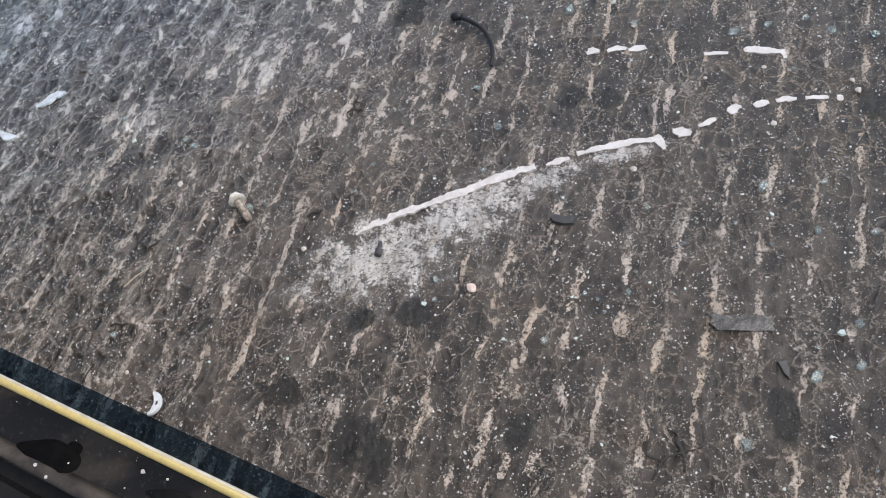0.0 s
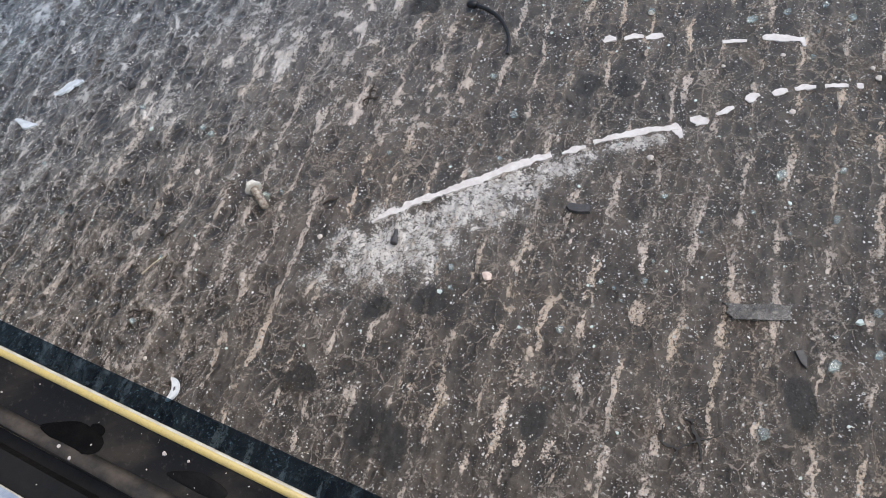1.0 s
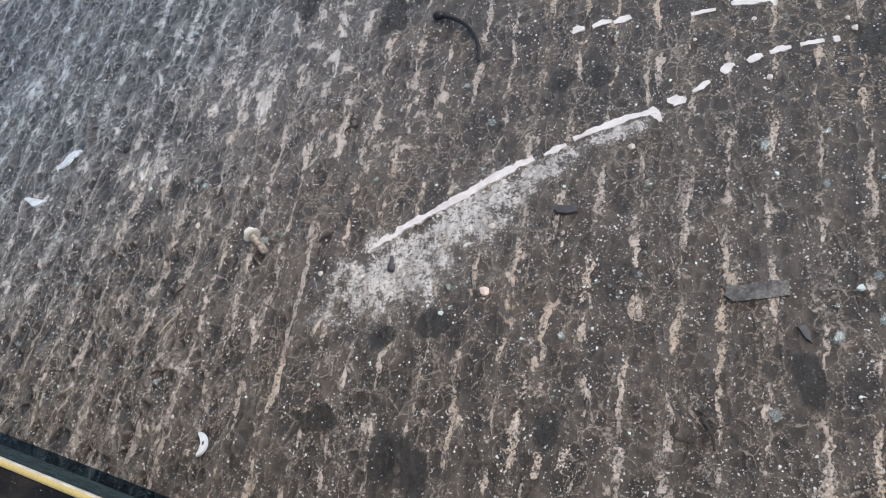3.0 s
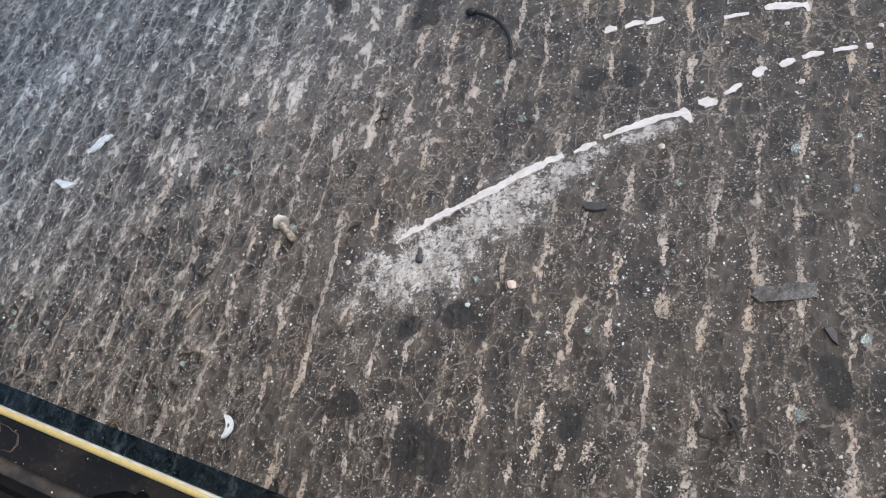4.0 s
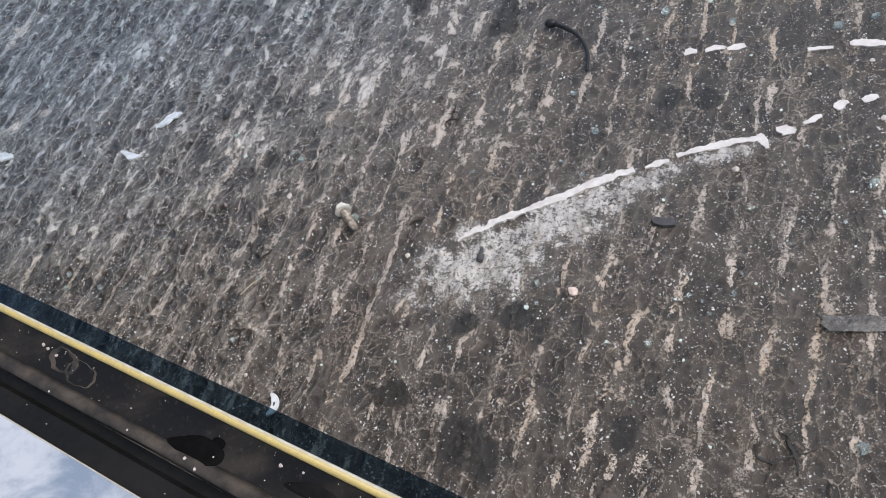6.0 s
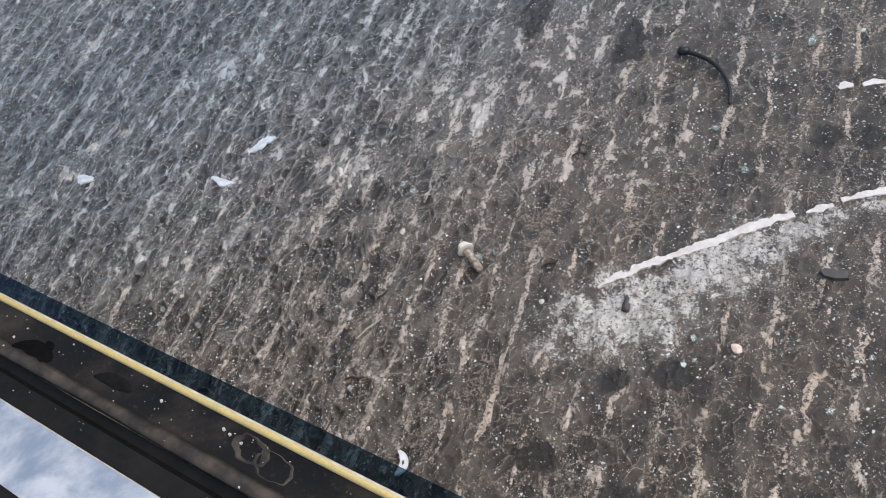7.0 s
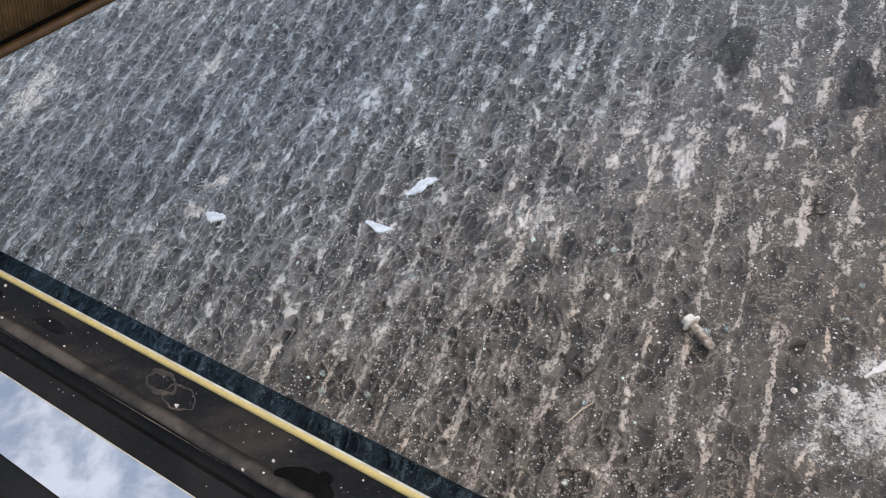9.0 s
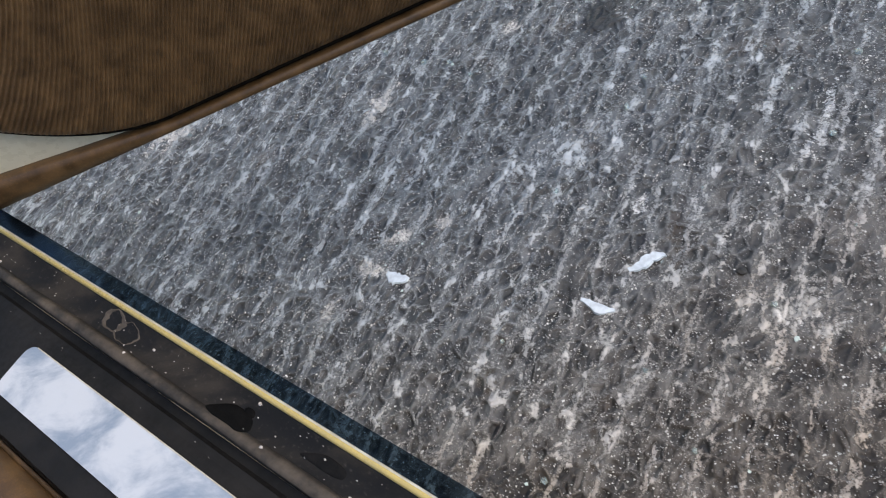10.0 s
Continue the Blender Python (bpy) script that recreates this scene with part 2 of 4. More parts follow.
    col = m.mix(rust, col, (0.14, 0.09, 0.05))
    height = total((fine, 0.7), (grain, 0.3), (relief_crust, 0.5), (blotch, 1.9))
    height = m.math("ADD", height, m.math("MULTIPLY", rim, m.ramp(smoother, 0.0, 1.0, 1.8, 0.6)))
    m.bump(height, 1.0, 0.0041)
    rough = total((m.ramp(fine, 0.3, 0.7, 0.28, 0.46), 1.0), (relief_crust, 0.22), (oil, 0.3))
    m.bsdf.inputs["Coat Weight"].default_value = 1.0
    m.bsdf.inputs["Coat IOR"].default_value = 1.52
    m.bsdf.inputs["Coat Roughness"].default_value = 0.24
    m.link(m.bsdf.inputs["Normal"].links[0].from_socket, m.bsdf.inputs["Coat Normal"])
    return m.finish(col, rough, 0.0, 0.15)


def speckled(name, color, dark, scale=60, rough=0.55, metal=0.0, bump=0.3, distance=0.0006, spec=0.5):
    m = Nodes(name)
    v = m.coords()
    a = m.noise(v, scale, 5, 0.62)
    b = m.noise(v, scale * 7, 4, 0.6)
    info = m.add("ShaderNodeObjectInfo")
    col = m.mix(m.ramp(a, 0.35, 0.68), dark, color)
    shade = tuple(0.5 * (x + y) for x, y in zip(color, dark))
    col = m.mix(m.math("MULTIPLY", info.outputs["Random"], 0.3), col, shade)
    m.bump(m.math("ADD", a, m.math("MULTIPLY", b, 0.5)), bump, distance)
    return m.finish(col, m.ramp(b, 0.3, 0.7, rough - 0.1, rough + 0.1), metal, spec)


def glass_material(name, tint, rough=0.08):
    m = Nodes(name)
    m.finish(tint, rough)
    m.bsdf.inputs["Transmission Weight"].default_value = 0.8
    m.bsdf.inputs["IOR"].default_value = 1.5
    v = m.coords()
    m.bump(m.noise(v, 300, 2), 0.15, 0.0004)
    return m.mat


def tinted_film():
    """Smoked clear strip: what lies behind shows through it darker and bluer."""
    m = Nodes("smoked_clear_plastic")
    clear = m.add("ShaderNodeBsdfTransparent")
    clear.inputs[0].default_value = (0.35, 0.44, 0.505, 1)
    gloss = m.add("ShaderNodeBsdfGlossy")
    gloss.inputs["Roughness"].default_value = 0.12
    fres = m.add("ShaderNodeFresnel")
    fres.inputs[0].default_value = 1.2
    mixer = m.add("ShaderNodeMixShader")
    m.link(fres.outputs[0], mixer.inputs[0])
    m.link(clear.outputs[0], mixer.inputs[1])
    m.link(gloss.outputs[0], mixer.inputs[2])
    out = [n for n in m.tree.nodes if n.type == "OUTPUT_MATERIAL"][0]
    m.link(mixer.outputs[0], out.inputs[0])
    return m.mat


def rubber_material():
    """Black sill rubber, greyed by dust that lies along it."""
    m = Nodes("dusty_black_rubber")
    v = m.coords(-32.5, (3.0, 1, 1))
    a = m.noise(v, 26, 6, 0.65)
    b = m.noise(m.coords(), 240, 4, 0.65)
    col = m.mix(m.ramp(a, 0.42, 0.72), (0.011, 0.0105, 0.0105), (0.045, 0.037, 0.030))
    col = m.mix(m.math("MULTIPLY", m.ramp(b, 0.55, 0.8), 0.35), col, (0.14, 0.12, 0.10))
    m.bump(b, 0.25, 0.0004)
    return m.finish(col, m.ramp(a, 0.35, 0.7, 0.6, 0.8), 0.0, 0.2)


def plate_material():
    m = Nodes("scuffed_aluminium")
    v = m.coords(-32.5, (1.5, 1, 1))
    a = m.noise(v, 20, 6, 0.62, 0.3)
    b = m.noise(v, 140, 4, 0.6)
    # blue tone of the reflected sky is put into the plate's colour
    col = m.mix(m.ramp(a, 0.36, 0.62), (0.30, 0.36, 0.44), (0.66, 0.68, 0.71))
    m.bump(b, 0.12, 0.0004)
    return m.finish(col, m.ramp(a, 0.35, 0.65, 0.50, 0.62), 0.25, 0.4)


def cloth_material(name, color, dark, scale=17):
    m = Nodes(name)
    v = m.coords()
    a = m.noise(v, scale, 7, 0.68)
    b = m.noise(v, 480, 3, 0.6)
    col = m.mix(m.ramp(a, 0.28, 0.78), dark, color)
    col = m.mix(m.math("MULTIPLY", m.ramp(b, 0.55, 0.78), 0.3), col, tuple(min(1, 1.9 * x) for x in color))
    m.bump(b, 0.3, 0.0005)
    return m.finish(col, m.ramp(a, 0.3, 0.7, 0.28, 0.50), 0.0, 0.5)


CONCRETE = ground_material()
PAINT_WHITE = speckled("white_road_paint", (0.80, 0.77, 0.745), (0.62, 0.575, 0.55), 90, 0.7, bump=0.6, distance=0.0009)
PAINT_BLUISH = speckled("bluish_white_paint", (0.72, 0.78, 0.84), (0.52, 0.57, 0.62), 90, 0.7, bump=0.6, distance=0.0009)
GLASS = glass_material("green_tempered_glass", (0.85, 0.94, 0.90), 0.15)
GLASS_WHITE = speckled("crazed_white_glass", (0.8, 0.86, 0.83), (0.5, 0.62, 0.58), 300, 0.3)
STONE_PALE = speckled("pale_chip", (0.72, 0.66, 0.6), (0.5, 0.44, 0.4), 200, 0.7)
STONE_PINK = speckled("pinkish_chip", (0.82, 0.68, 0.6), (0.66, 0.5, 0.44), 220, 0.7)
STONE_DARK = speckled("dark_pebble", (0.035, 0.032, 0.03), (0.012, 0.012, 0.012), 200, 0.6)
BOLT_HEAD = speckled("chalky_zinc", (0.82, 0.82, 0.80), (0.62, 0.57, 0.48), 260, 0.6, 0.0)
BOLT_RUST = speckled("rusted_thread", (0.60, 0.55, 0.48), (0.16, 0.11, 0.08), 160, 0.75, 0.2)
BLACK_RUBBER = speckled("black_cable_rubber", (0.022, 0.022, 0.024), (0.008, 0.008, 0.009), 180, 0.45)
SHARD = speckled("dusty_clear_plastic", (0.30, 0.285, 0.265), (0.11, 0.104, 0.096), 45, 0.25)
SHARD.node_tree.nodes["Principled BSDF"].inputs["Transmission Weight"].default_value = 0.5
DARK_PLASTIC = speckled("dark_grey_plastic", (0.085, 0.082, 0.086), (0.045, 0.044, 0.048), 150, 0.5)
PLASTIC_WHITE = speckled("bluish_white_plastic", (0.84, 0.86, 0.88), (0.68, 0.7, 0.73), 150, 0.45)
STRAW = speckled("dry_straw", (0.62, 0.55, 0.42), (0.4, 0.33, 0.24), 300, 0.7)
TWIG = speckled("dark_twig", (0.06, 0.042, 0.032), (0.025, 0.018, 0.014), 300, 0.8)
RUBBER = rubber_material()
RUBBER_DUST = speckled("brown_dust_on_rubber", (0.095, 0.074, 0.055), (0.020, 0.017, 0.014), 34, 0.7)
RUBBER_BLACK = speckled("black_sill_rubber", (0.017, 0.0155, 0.0145), (0.007, 0.007, 0.007), 22, 0.65, spec=0.25)
CREAM = speckled("cream_yellow_edging", (0.64, 0.485, 0.165), (0.52, 0.41, 0.17), 60, 0.32)
CREAM_TOP = speckled("highlight_and_worn_edge", (0.66, 0.62, 0.52), (0.50, 0.44, 0.34), 80, 0.35)
PLATE = plate_material()
SMOKED = tinted_film()
PANEL = cloth_material("brown_ribbed_vinyl", (0.195, 0.108, 0.044), (0.068, 0.038, 0.0175), 44)
STRIP = cloth_material("brown_satin_vinyl", (0.150, 0.080, 0.030), (0.050, 0.027, 0.011), 36)
SHADOW_GAP = speckled("black_gap_shade", (0.018, 0.014, 0.010), (0.008, 0.007, 0.006), 200, 0.9, spec=0.05)
BODY_PAINT = speckled("cream_body_paint", (0.74, 0.66, 0.48), (0.66, 0.58, 0.42), 12, 0.3)
HOLLOW_FAINT = speckled("faint_hollow_shade", (0.013, 0.012, 0.0115), (0.007, 0.007, 0.007), 90, 0.75, spec=0.12)
HOLLOW = speckled("black_hollow_shade", (0.006, 0.0055, 0.005), (0.003, 0.003, 0.003), 120, 0.8, spec=0.08)
CARPET = cloth_material("dark_brown_carpet", (0.06, 0.045, 0.035), (0.025, 0.02, 0.016))
HEADLINER = cloth_material("grey_headliner", (0.34, 0.33, 0.31), (0.26, 0.25, 0.24))
GRIT = speckled("pale_grit", (0.90, 0.88, 0.85), (0.6, 0.57, 0.53), 300, 0.6)


# ---------------------------------------------------------------- mesh helpers
def mesh_of(bm, name, material, smooth=False):
    me = bpy.data.meshes.new(name)
    bm.to_mesh(me)
    bm.free()
    me.materials.append(material)
    if smooth:
        me.polygons.foreach_set("use_smooth", [True] * len(me.polygons))
    return me


def part(name, bm, material, parent, label="", smooth=False):
    ob = new(name, mesh_of(bm, name, material, smooth))
    ob.parent = parent
    if label:
        tagged(ob, label)
    return ob


def thing(name, bm, material, label, category, group="", kind="", smooth=False):
    return tagged(new(name, mesh_of(bm, name, material, smooth)), label, category, group, kind)


def empty(name, at, label, category, group="", kind=""):
    ob = new(name)
    ob.location = at
    ob.empty_display_size = 0.02
    return tagged(ob, label, category, group, kind)


def prism(outline, z0, z1, shrink=0.0):
    """A flat slab from an outline, its upper edge drawn in a little."""
    bm = bmesh.new()
    c = Vector((sum(p[0] for p in outline) / len(outline), sum(p[1] for p in outline) / len(outline)))
    low = [bm.verts.new((x, y, z0)) for x, y in outline]
    up = []
    for x, y in outline:
        d = c - Vector((x, y))
        d = d.normalized() * min(shrink, d.length * 0.5)
        up.append(bm.verts.new((x + d.x, y + d.y, z1)))
    k = len(outline)
    for i in range(k):
        bm.faces.new((low[i], low[(i + 1) % k], up[(i + 1) % k], up[i]))
    bm.faces.new(up)
    bm.faces.new(low[::-1])
    bmesh.ops.recalc_face_normals(bm, faces=bm.faces)
    return bm


def ribbon(points, widths, rng, z0=-0.001, z1=0.0018, grain=0.003, ragged=0.25, drape=None):
    """A ragged stroke of paint along a line; widths are given at each point."""
    left, right, go = [], [], [0.0, 0.0]
    pts = [Vector(p) for p in points]
    for i in range(len(pts) - 1):
        d = (pts[i + 1] - pts[i]).normalized()
        n = Vector((-d.y, d.x))
        last = i == len(pts) - 2
        parts = max(2, round((pts[i + 1] - pts[i]).length / grain))
        for s in range(parts + (1 if last else 0)):
            f = s / parts
            p = pts[i].lerp(pts[i + 1], f)
            w = widths[i] * (1 - f) + widths[i + 1] * f
            go = [0.72 * g + rng.uniform(-ragged, ragged) * (1.0 if rng.random() > 0.12 else 2.2) * 0.55 for g in go]
            left.append(p + n * w * (0.5 + go[0]))
            right.append(p - n * w * (0.5 + go[1]))
    bm = bmesh.new()
    rows = []
    for a, b in zip(left, right):
        m = (a + b) / 2
        rows.append([bm.verts.new((a.x, a.y, z0)), bm.verts.new((*(a.lerp(m, 0.06)), z1)),
                     bm.verts.new((*(b.lerp(m, 0.06)), z1)), bm.verts.new((b.x, b.y, z0))])
    if drape:
        lift = [ground_z((a.x + b.x) / 2 + drape[0], (a.y + b.y) / 2 + drape[1]) for a, b in zip(left, right)]
        for i, r in enumerate(rows):
            near = lift[max(0, i - 14):i + 15]
            for v in r:
                v.co.z += 0.65 * max(near) + 0.35 * sum(near) / len(near)
    for r, s in zip(rows, rows[1:]):
        for k in range(3):
            bm.faces.new((r[k], s[k], s[k + 1], r[k + 1]))
    for r in (rows[0], rows[-1]):
        bm.faces.new(r)
    bmesh.ops.recalc_face_normals(bm, faces=bm.faces)
    return bm


def tube(points, radii, sides=10):
    """A round tube along a line, closed at both ends."""
    bm = bmesh.new()
    pts = [Vector(p) for p in points]
    rings = []
    for i, p in enumerate(pts):
        d = (pts[min(i + 1, len(pts) - 1)] - pts[max(i - 1, 0)]).normalized()
        a = d.cross(Vector((0, 0, 1)) if abs(d.z) < 0.9 else Vector((1, 0, 0))).normalized()
        b = d.cross(a)
        rings.append([bm.verts.new(p + radii[i] * (math.cos(2 * math.pi * k / sides) * a + math.sin(2 * math.pi * k / sides) * b)) for k in range(sides)])
    for r, s in zip(rings, rings[1:]):
        for k in range(sides):
            bm.faces.new((r[k], r[(k + 1) % sides], s[(k + 1) % sides], s[k]))
    bm.faces.new(rings[0][::-1])
    bm.faces.new(rings[-1])
    bmesh.ops.recalc_face_normals(bm, faces=bm.faces)
    return bm


def smooth_line(points, times=3):
    pts = [Vector(p) for p in points]
    for _ in range(times):
        out = [pts[0]]
        for a, b in zip(pts, pts[1:]):
            out += [a.lerp(b, 0.25), a.lerp(b, 0.75)]
        pts = out + [pts[-1]]
    return pts


# ---------------------------------------------------------------- the ground
TABLES = {}


def lattice(u, v, seed):
    """Smooth value noise on arrays, -1 to 1."""
    if seed not in TABLES:
        TABLES[seed] = np.random.RandomState(seed).uniform(-1, 1, (256, 256))
    table = TABLES[seed]
    iu, iv = np.floor(u).astype(int), np.floor(v).astype(int)
    fu, fv = u - iu, v - iv
    fu, fv = fu * fu * (3 - 2 * fu), fv * fv * (3 - 2 * fv)
    g = lambda a, b: table[a % 256, b % 256]
    return (g(iu, iv) * (1 - fu) + g(iu + 1, iv) * fu) * (1 - fv) + (g(iu, iv + 1) * (1 - fu) + g(iu + 1, iv + 1) * fu) * fv


def relief(x, y):
    """Height of the raked concrete: shallow broken furrows and pits."""
    c, s = math.cos(radians(GROOVE - 90)), math.sin(radians(GROOVE - 90))
    u, v = c * x + s * y, -s * x + c * y
    u2 = u + 0.006 * lattice(u * 22, v * 9, 3)
    furrow = np.sin(2 * np.pi * u2 / 0.036) * (0.55 + 0.45 * lattice(u * 12, v * 7, 5))
    pits = lattice(u * 50 + 0.6 * lattice(u * 9, v * 9, 15), v * 33, 7) + 0.38 * lattice(u * 98, v * 70, 9) + 0.25 * lattice(u * 170, v * 120, 11)
    broad = lattice(x * 3, y * 3, 13)
    h = 0.0005 * furrow + (0.0030 - 0.0017 * np.clip((u + 0.30) / 0.5, 0, 1)) * pits + 0.0006 * broad
    far = np.clip((np.hypot(x + 0.6, y - 0.9) - 2.0) / 0.6, 0, 1)
    return (h - 0.0032) * (1 - far)


def axis(a, b, step, reach):
    core = np.arange(a, b + step / 2, step)
    out, d, edge = [], step, 0.0
    while edge < reach:
        d *= 1.35
        edge += d
        out.append(edge)
    out = np.array(out)
    return np.concatenate([(a - out)[::-1], core, b + out])


def nearest_oval(gx, gy, ovals):
    """How far each point lies from the middle of the nearest oval, in that oval's half widths."""
    near = np.full(gx.shape, 3.0)
    for x, y, rx, ry, turn in ovals:
        c, s = math.cos(radians(turn)), math.sin(radians(turn))
        u, v = c * (gx - x) + s * (gy - y), -s * (gx - x) + c * (gy - y)
        near = np.minimum(near, np.hypot(u / rx, v / ry))
    return near.astype(np.float32)


def build_ground():
    xs, ys = axis(-2.35, 0.95, 0.0044, 400), axis(-0.05, 2.05, 0.0044, 400)
    gx, gy = np.meshgrid(xs, ys)
    gz = relief(gx, gy)
    nx, ny = len(xs), len(ys)
    co = np.stack([gx, gy, gz], -1).reshape(-1, 3)
    i = np.arange(nx * ny).reshape(ny, nx)
    quads = np.stack([i[:-1, :-1], i[:-1, 1:], i[1:, 1:], i[1:, :-1]], -1).reshape(-1, 4)
    me = bpy.data.meshes.new("ground")
    me.from_pydata(co.tolist(), [], quads.tolist())
    me.polygons.foreach_set("use_smooth", [True] * len(me.polygons))
    for name, ovals in (("stains", STAINS), ("dusts", DUSTS), ("limed", LIMED), ("streaks", [(*p, GROOVE - 90) for p in STREAKS])):
        me.attributes.new(name, "FLOAT", "POINT").data.foreach_set("value", nearest_oval(gx, gy, ovals).ravel())
    me.materials.append(CONCRETE)
    tagged(new("ground", me), "raked rough grey-brown concrete ground with pale streaks and oil spots", "ground", kind="structure")


build_ground()


def ground_z(x, y):
    return float(relief(np.array([x]), np.array([y]))[0])


def rest_z(x, y, reach):
    """Height at which a flat thing of that half width lies on the bumps."""
    gx, gy = np.meshgrid(np.linspace(x - reach, x + reach, 7), np.linspace(y - reach, y + reach, 7))
    return float(np.percentile(relief(gx, gy), 85))


# ---------------------------------------------------------------- paint on the ground
RNG = random.Random(7)


def paint_line(label, strokes):
    x, y = strokes[0][0][0]
    base = empty("paint_line", (x, y, 0), label, "paint line", "paint lines")
    for pts, widths in strokes:
        local = [(p[0] - x, p[1] - y) for p in pts]
        part("dash", ribbon(local, widths, RNG, -0.003, 0.0008, 0.0028, 0.22, (x, y)), PAINT_WHITE, base)


paint_line("worn white paint line broken into ragged dashes on concrete", [
    ([(-0.027, 0.499), (0.0, 0.509), (0.03, 0.516), (0.08, 0.523), (0.131, 0.530), (0.18, 0.539), (0.222, 0.543)],
     [0.003, 0.011, 0.012, 0.011, 0.012, 0.013, 0.013]),
    ([(0.236, 0.540), (0.252, 0.543), (0.268, 0.543)], [0.003, 0.011, 0.007]),
    ([(0.279, 0.546), (0.305, 0.548), (0.335, 0.546), (0.36, 0.545), (0.389, 0.540)], [0.008, 0.009, 0.011, 0.008, 0.009]),
    ([(0.381, 0.546), (0.386, 0.534), (0.387, 0.522)], [0.010, 0.011, 0.006]),
    ([(0.405, 0.548), (0.415, 0.545), (0.426, 0.537)], [0.007, 0.015, 0.006]),
    ([(0.438, 0.545), (0.450, 0.549), (0.462, 0.550)], [0.005, 0.011, 0.005]),
    ([(0.480, 0.556), (0.489, 0.560), (0.498, 0.561)], [0.009, 0.014, 0.007]),
    ([(0.513, 0.557), (0.522, 0.559), (0.532, 0.559)], [0.006, 0.012, 0.006]),
    ([(0.541, 0.558), (0.553, 0.557), (0.566, 0.553)], [0.006, 0.010, 0.003]),
    ([(0.576, 0.551), (0.588, 0.548), (0.602, 0.543)], [0.006, 0.008, 0.005]),
    ([(0.612, 0.541), (0.619, 0.539)], [0.008, 0.007])])
paint_line("second faint white paint line in ragged dashes on concrete", [
    ([(0.332, 0.715), (0.341, 0.718), (0.350, 0.716)], [0.004, 0.011, 0.006]),
    ([(0.360, 0.712), (0.372, 0.712), (0.386, 0.706)], [0.008, 0.012, 0.008]),
    ([(0.388, 0.703), (0.400, 0.702), (0.412, 0.703)], [0.006, 0.010, 0.008]),
    ([(0.482, 0.663), (0.497, 0.660), (0.512, 0.655)], [0.005, 0.007, 0.004]),
    ([(0.532, 0.653), (0.545, 0.650), (0.562, 0.642), (0.580, 0.634)], [0.006, 0.015, 0.010, 0.008]),
    ([(0.578, 0.638), (0.577, 0.622)], [0.008, 0.005])])


def flake(name, label, category, x, y, long, wide, turn, material, thick=0.0016, bend=0.2, group=""):
    """A thin ragged piece, bent a little in plan, on the ground."""
    k, top, low = 12, [], []
    for i in range(k + 1):
        f = i / k
        u = (f - 0.5) * long
        w = wide * 0.5 * (math.sin(math.pi * min(0.96, max(0.06, f))) ** 0.6) * RNG.uniform(0.75, 1.2)
        c = bend * long * math.sin(5.0 * f + 40 * x)
        top.append((u, c + w))
        low.append((u, c - w))
    bm = prism(top[::-1] + low, -0.002, thick, wide * 0.08)
    ob = thing(name, bm, material, label, category, group)
    ob.matrix_world = pose(x, y, rest_z(x, y, 0.016) + 0.0008, 0, 0, turn)
    return ob


for x, y, long, wide, turn in ((-0.522, 0.902, 0.054, 0.018, 14), (-0.592, 0.845, 0.050, 0.015, -26), (-0.880, 0.940, 0.040, 0.021, -28)):
    flake("paint_flake", "ragged bluish-white paint flake stuck to the concrete", "paint flake", x, y, long, wide, turn, PAINT_BLUISH, 0.0012, 0.07, "white paint flakes")


# ---------------------------------------------------------------- things that lie on the ground
def bolt():
    ax = Vector((0.0225, -0.048, 0))
    turn = math.degrees(math.atan2(ax.y, ax.x))
    base = empty("bolt", (-0.191, 0.597, 0.010), "short rusted bolt with a chalky white flanged head lying on concrete", "bolt")
    base.rotation_euler = Euler((0, radians(7), radians(turn)))
    base.scale = (0.84, 0.84, 0.84)
    head = bmesh.new()
    bmesh.ops.create_cone(head, cap_ends=True, segments=6, radius1=0.0105, radius2=0.0098, depth=0.009,
                          matrix=pose(-0.001, 0, 0, 0, 90, 0))
    bmesh.ops.bevel(head, geom=head.edges[:], offset=0.0012, segments=2, affect="EDGES")
    h = part("head", head, BOLT_HEAD, base, "chalky white hexagon head")
    flange = tube([(0.0035, 0, 0), (0.0045, 0, 0), (0.0062, 0, 0), (0.0075, 0, 0)], [0.0135, 0.0148, 0.0146, 0.011], 24)
    part("flange", flange, BOLT_HEAD, base, smooth=False)
    pts, radii = [], []
    for i in range(60):
        f = i / 59
        pts.append((0.007 + f * 0.044, 0, 0))
        radii.append(0.0066 + 0.0007 * math.sin(i * 2.1) - (0.002 * max(0, f - 0.93) / 0.07) + (0.0007 if 0.25 < f < 0.32 else 0))
    part("shank", tube(pts, radii, 14), BOLT_RUST, base, "rusty brown thread", True)


bolt()


def cable():
    base = empty("rubber_cable", (0.168, 0.842, 0), "short curved piece of black rubber cable with a thick end", "cable")
    line = smooth_line([(0.166, 0.843, 0.006), (0.180, 0.831, 0.006), (0.195, 0.810, 0.006), (0.203, 0.785, 0.005), (0.204, 0.757, 0.005), (0.196, 0.731, 0.004)])
    local = [p - base.location for p in line]
    part("sheath", tube(local, [0.0036 - 0.0012 * i / len(local) for i in range(len(local))], 12), BLACK_RUBBER, base, smooth=True)
    part("end_plug", tube([local[0] + Vector((-0.011, 0.006, 0.001)), local[0] + Vector((-0.008, 0.004, 0.001)), local[1] + Vector((0.001, 0, 0.001)), local[4]],
                          [0.0045, 0.0066, 0.0062, 0.0046], 14), BLACK_RUBBER, base, "thick black plug end", True)


cable()


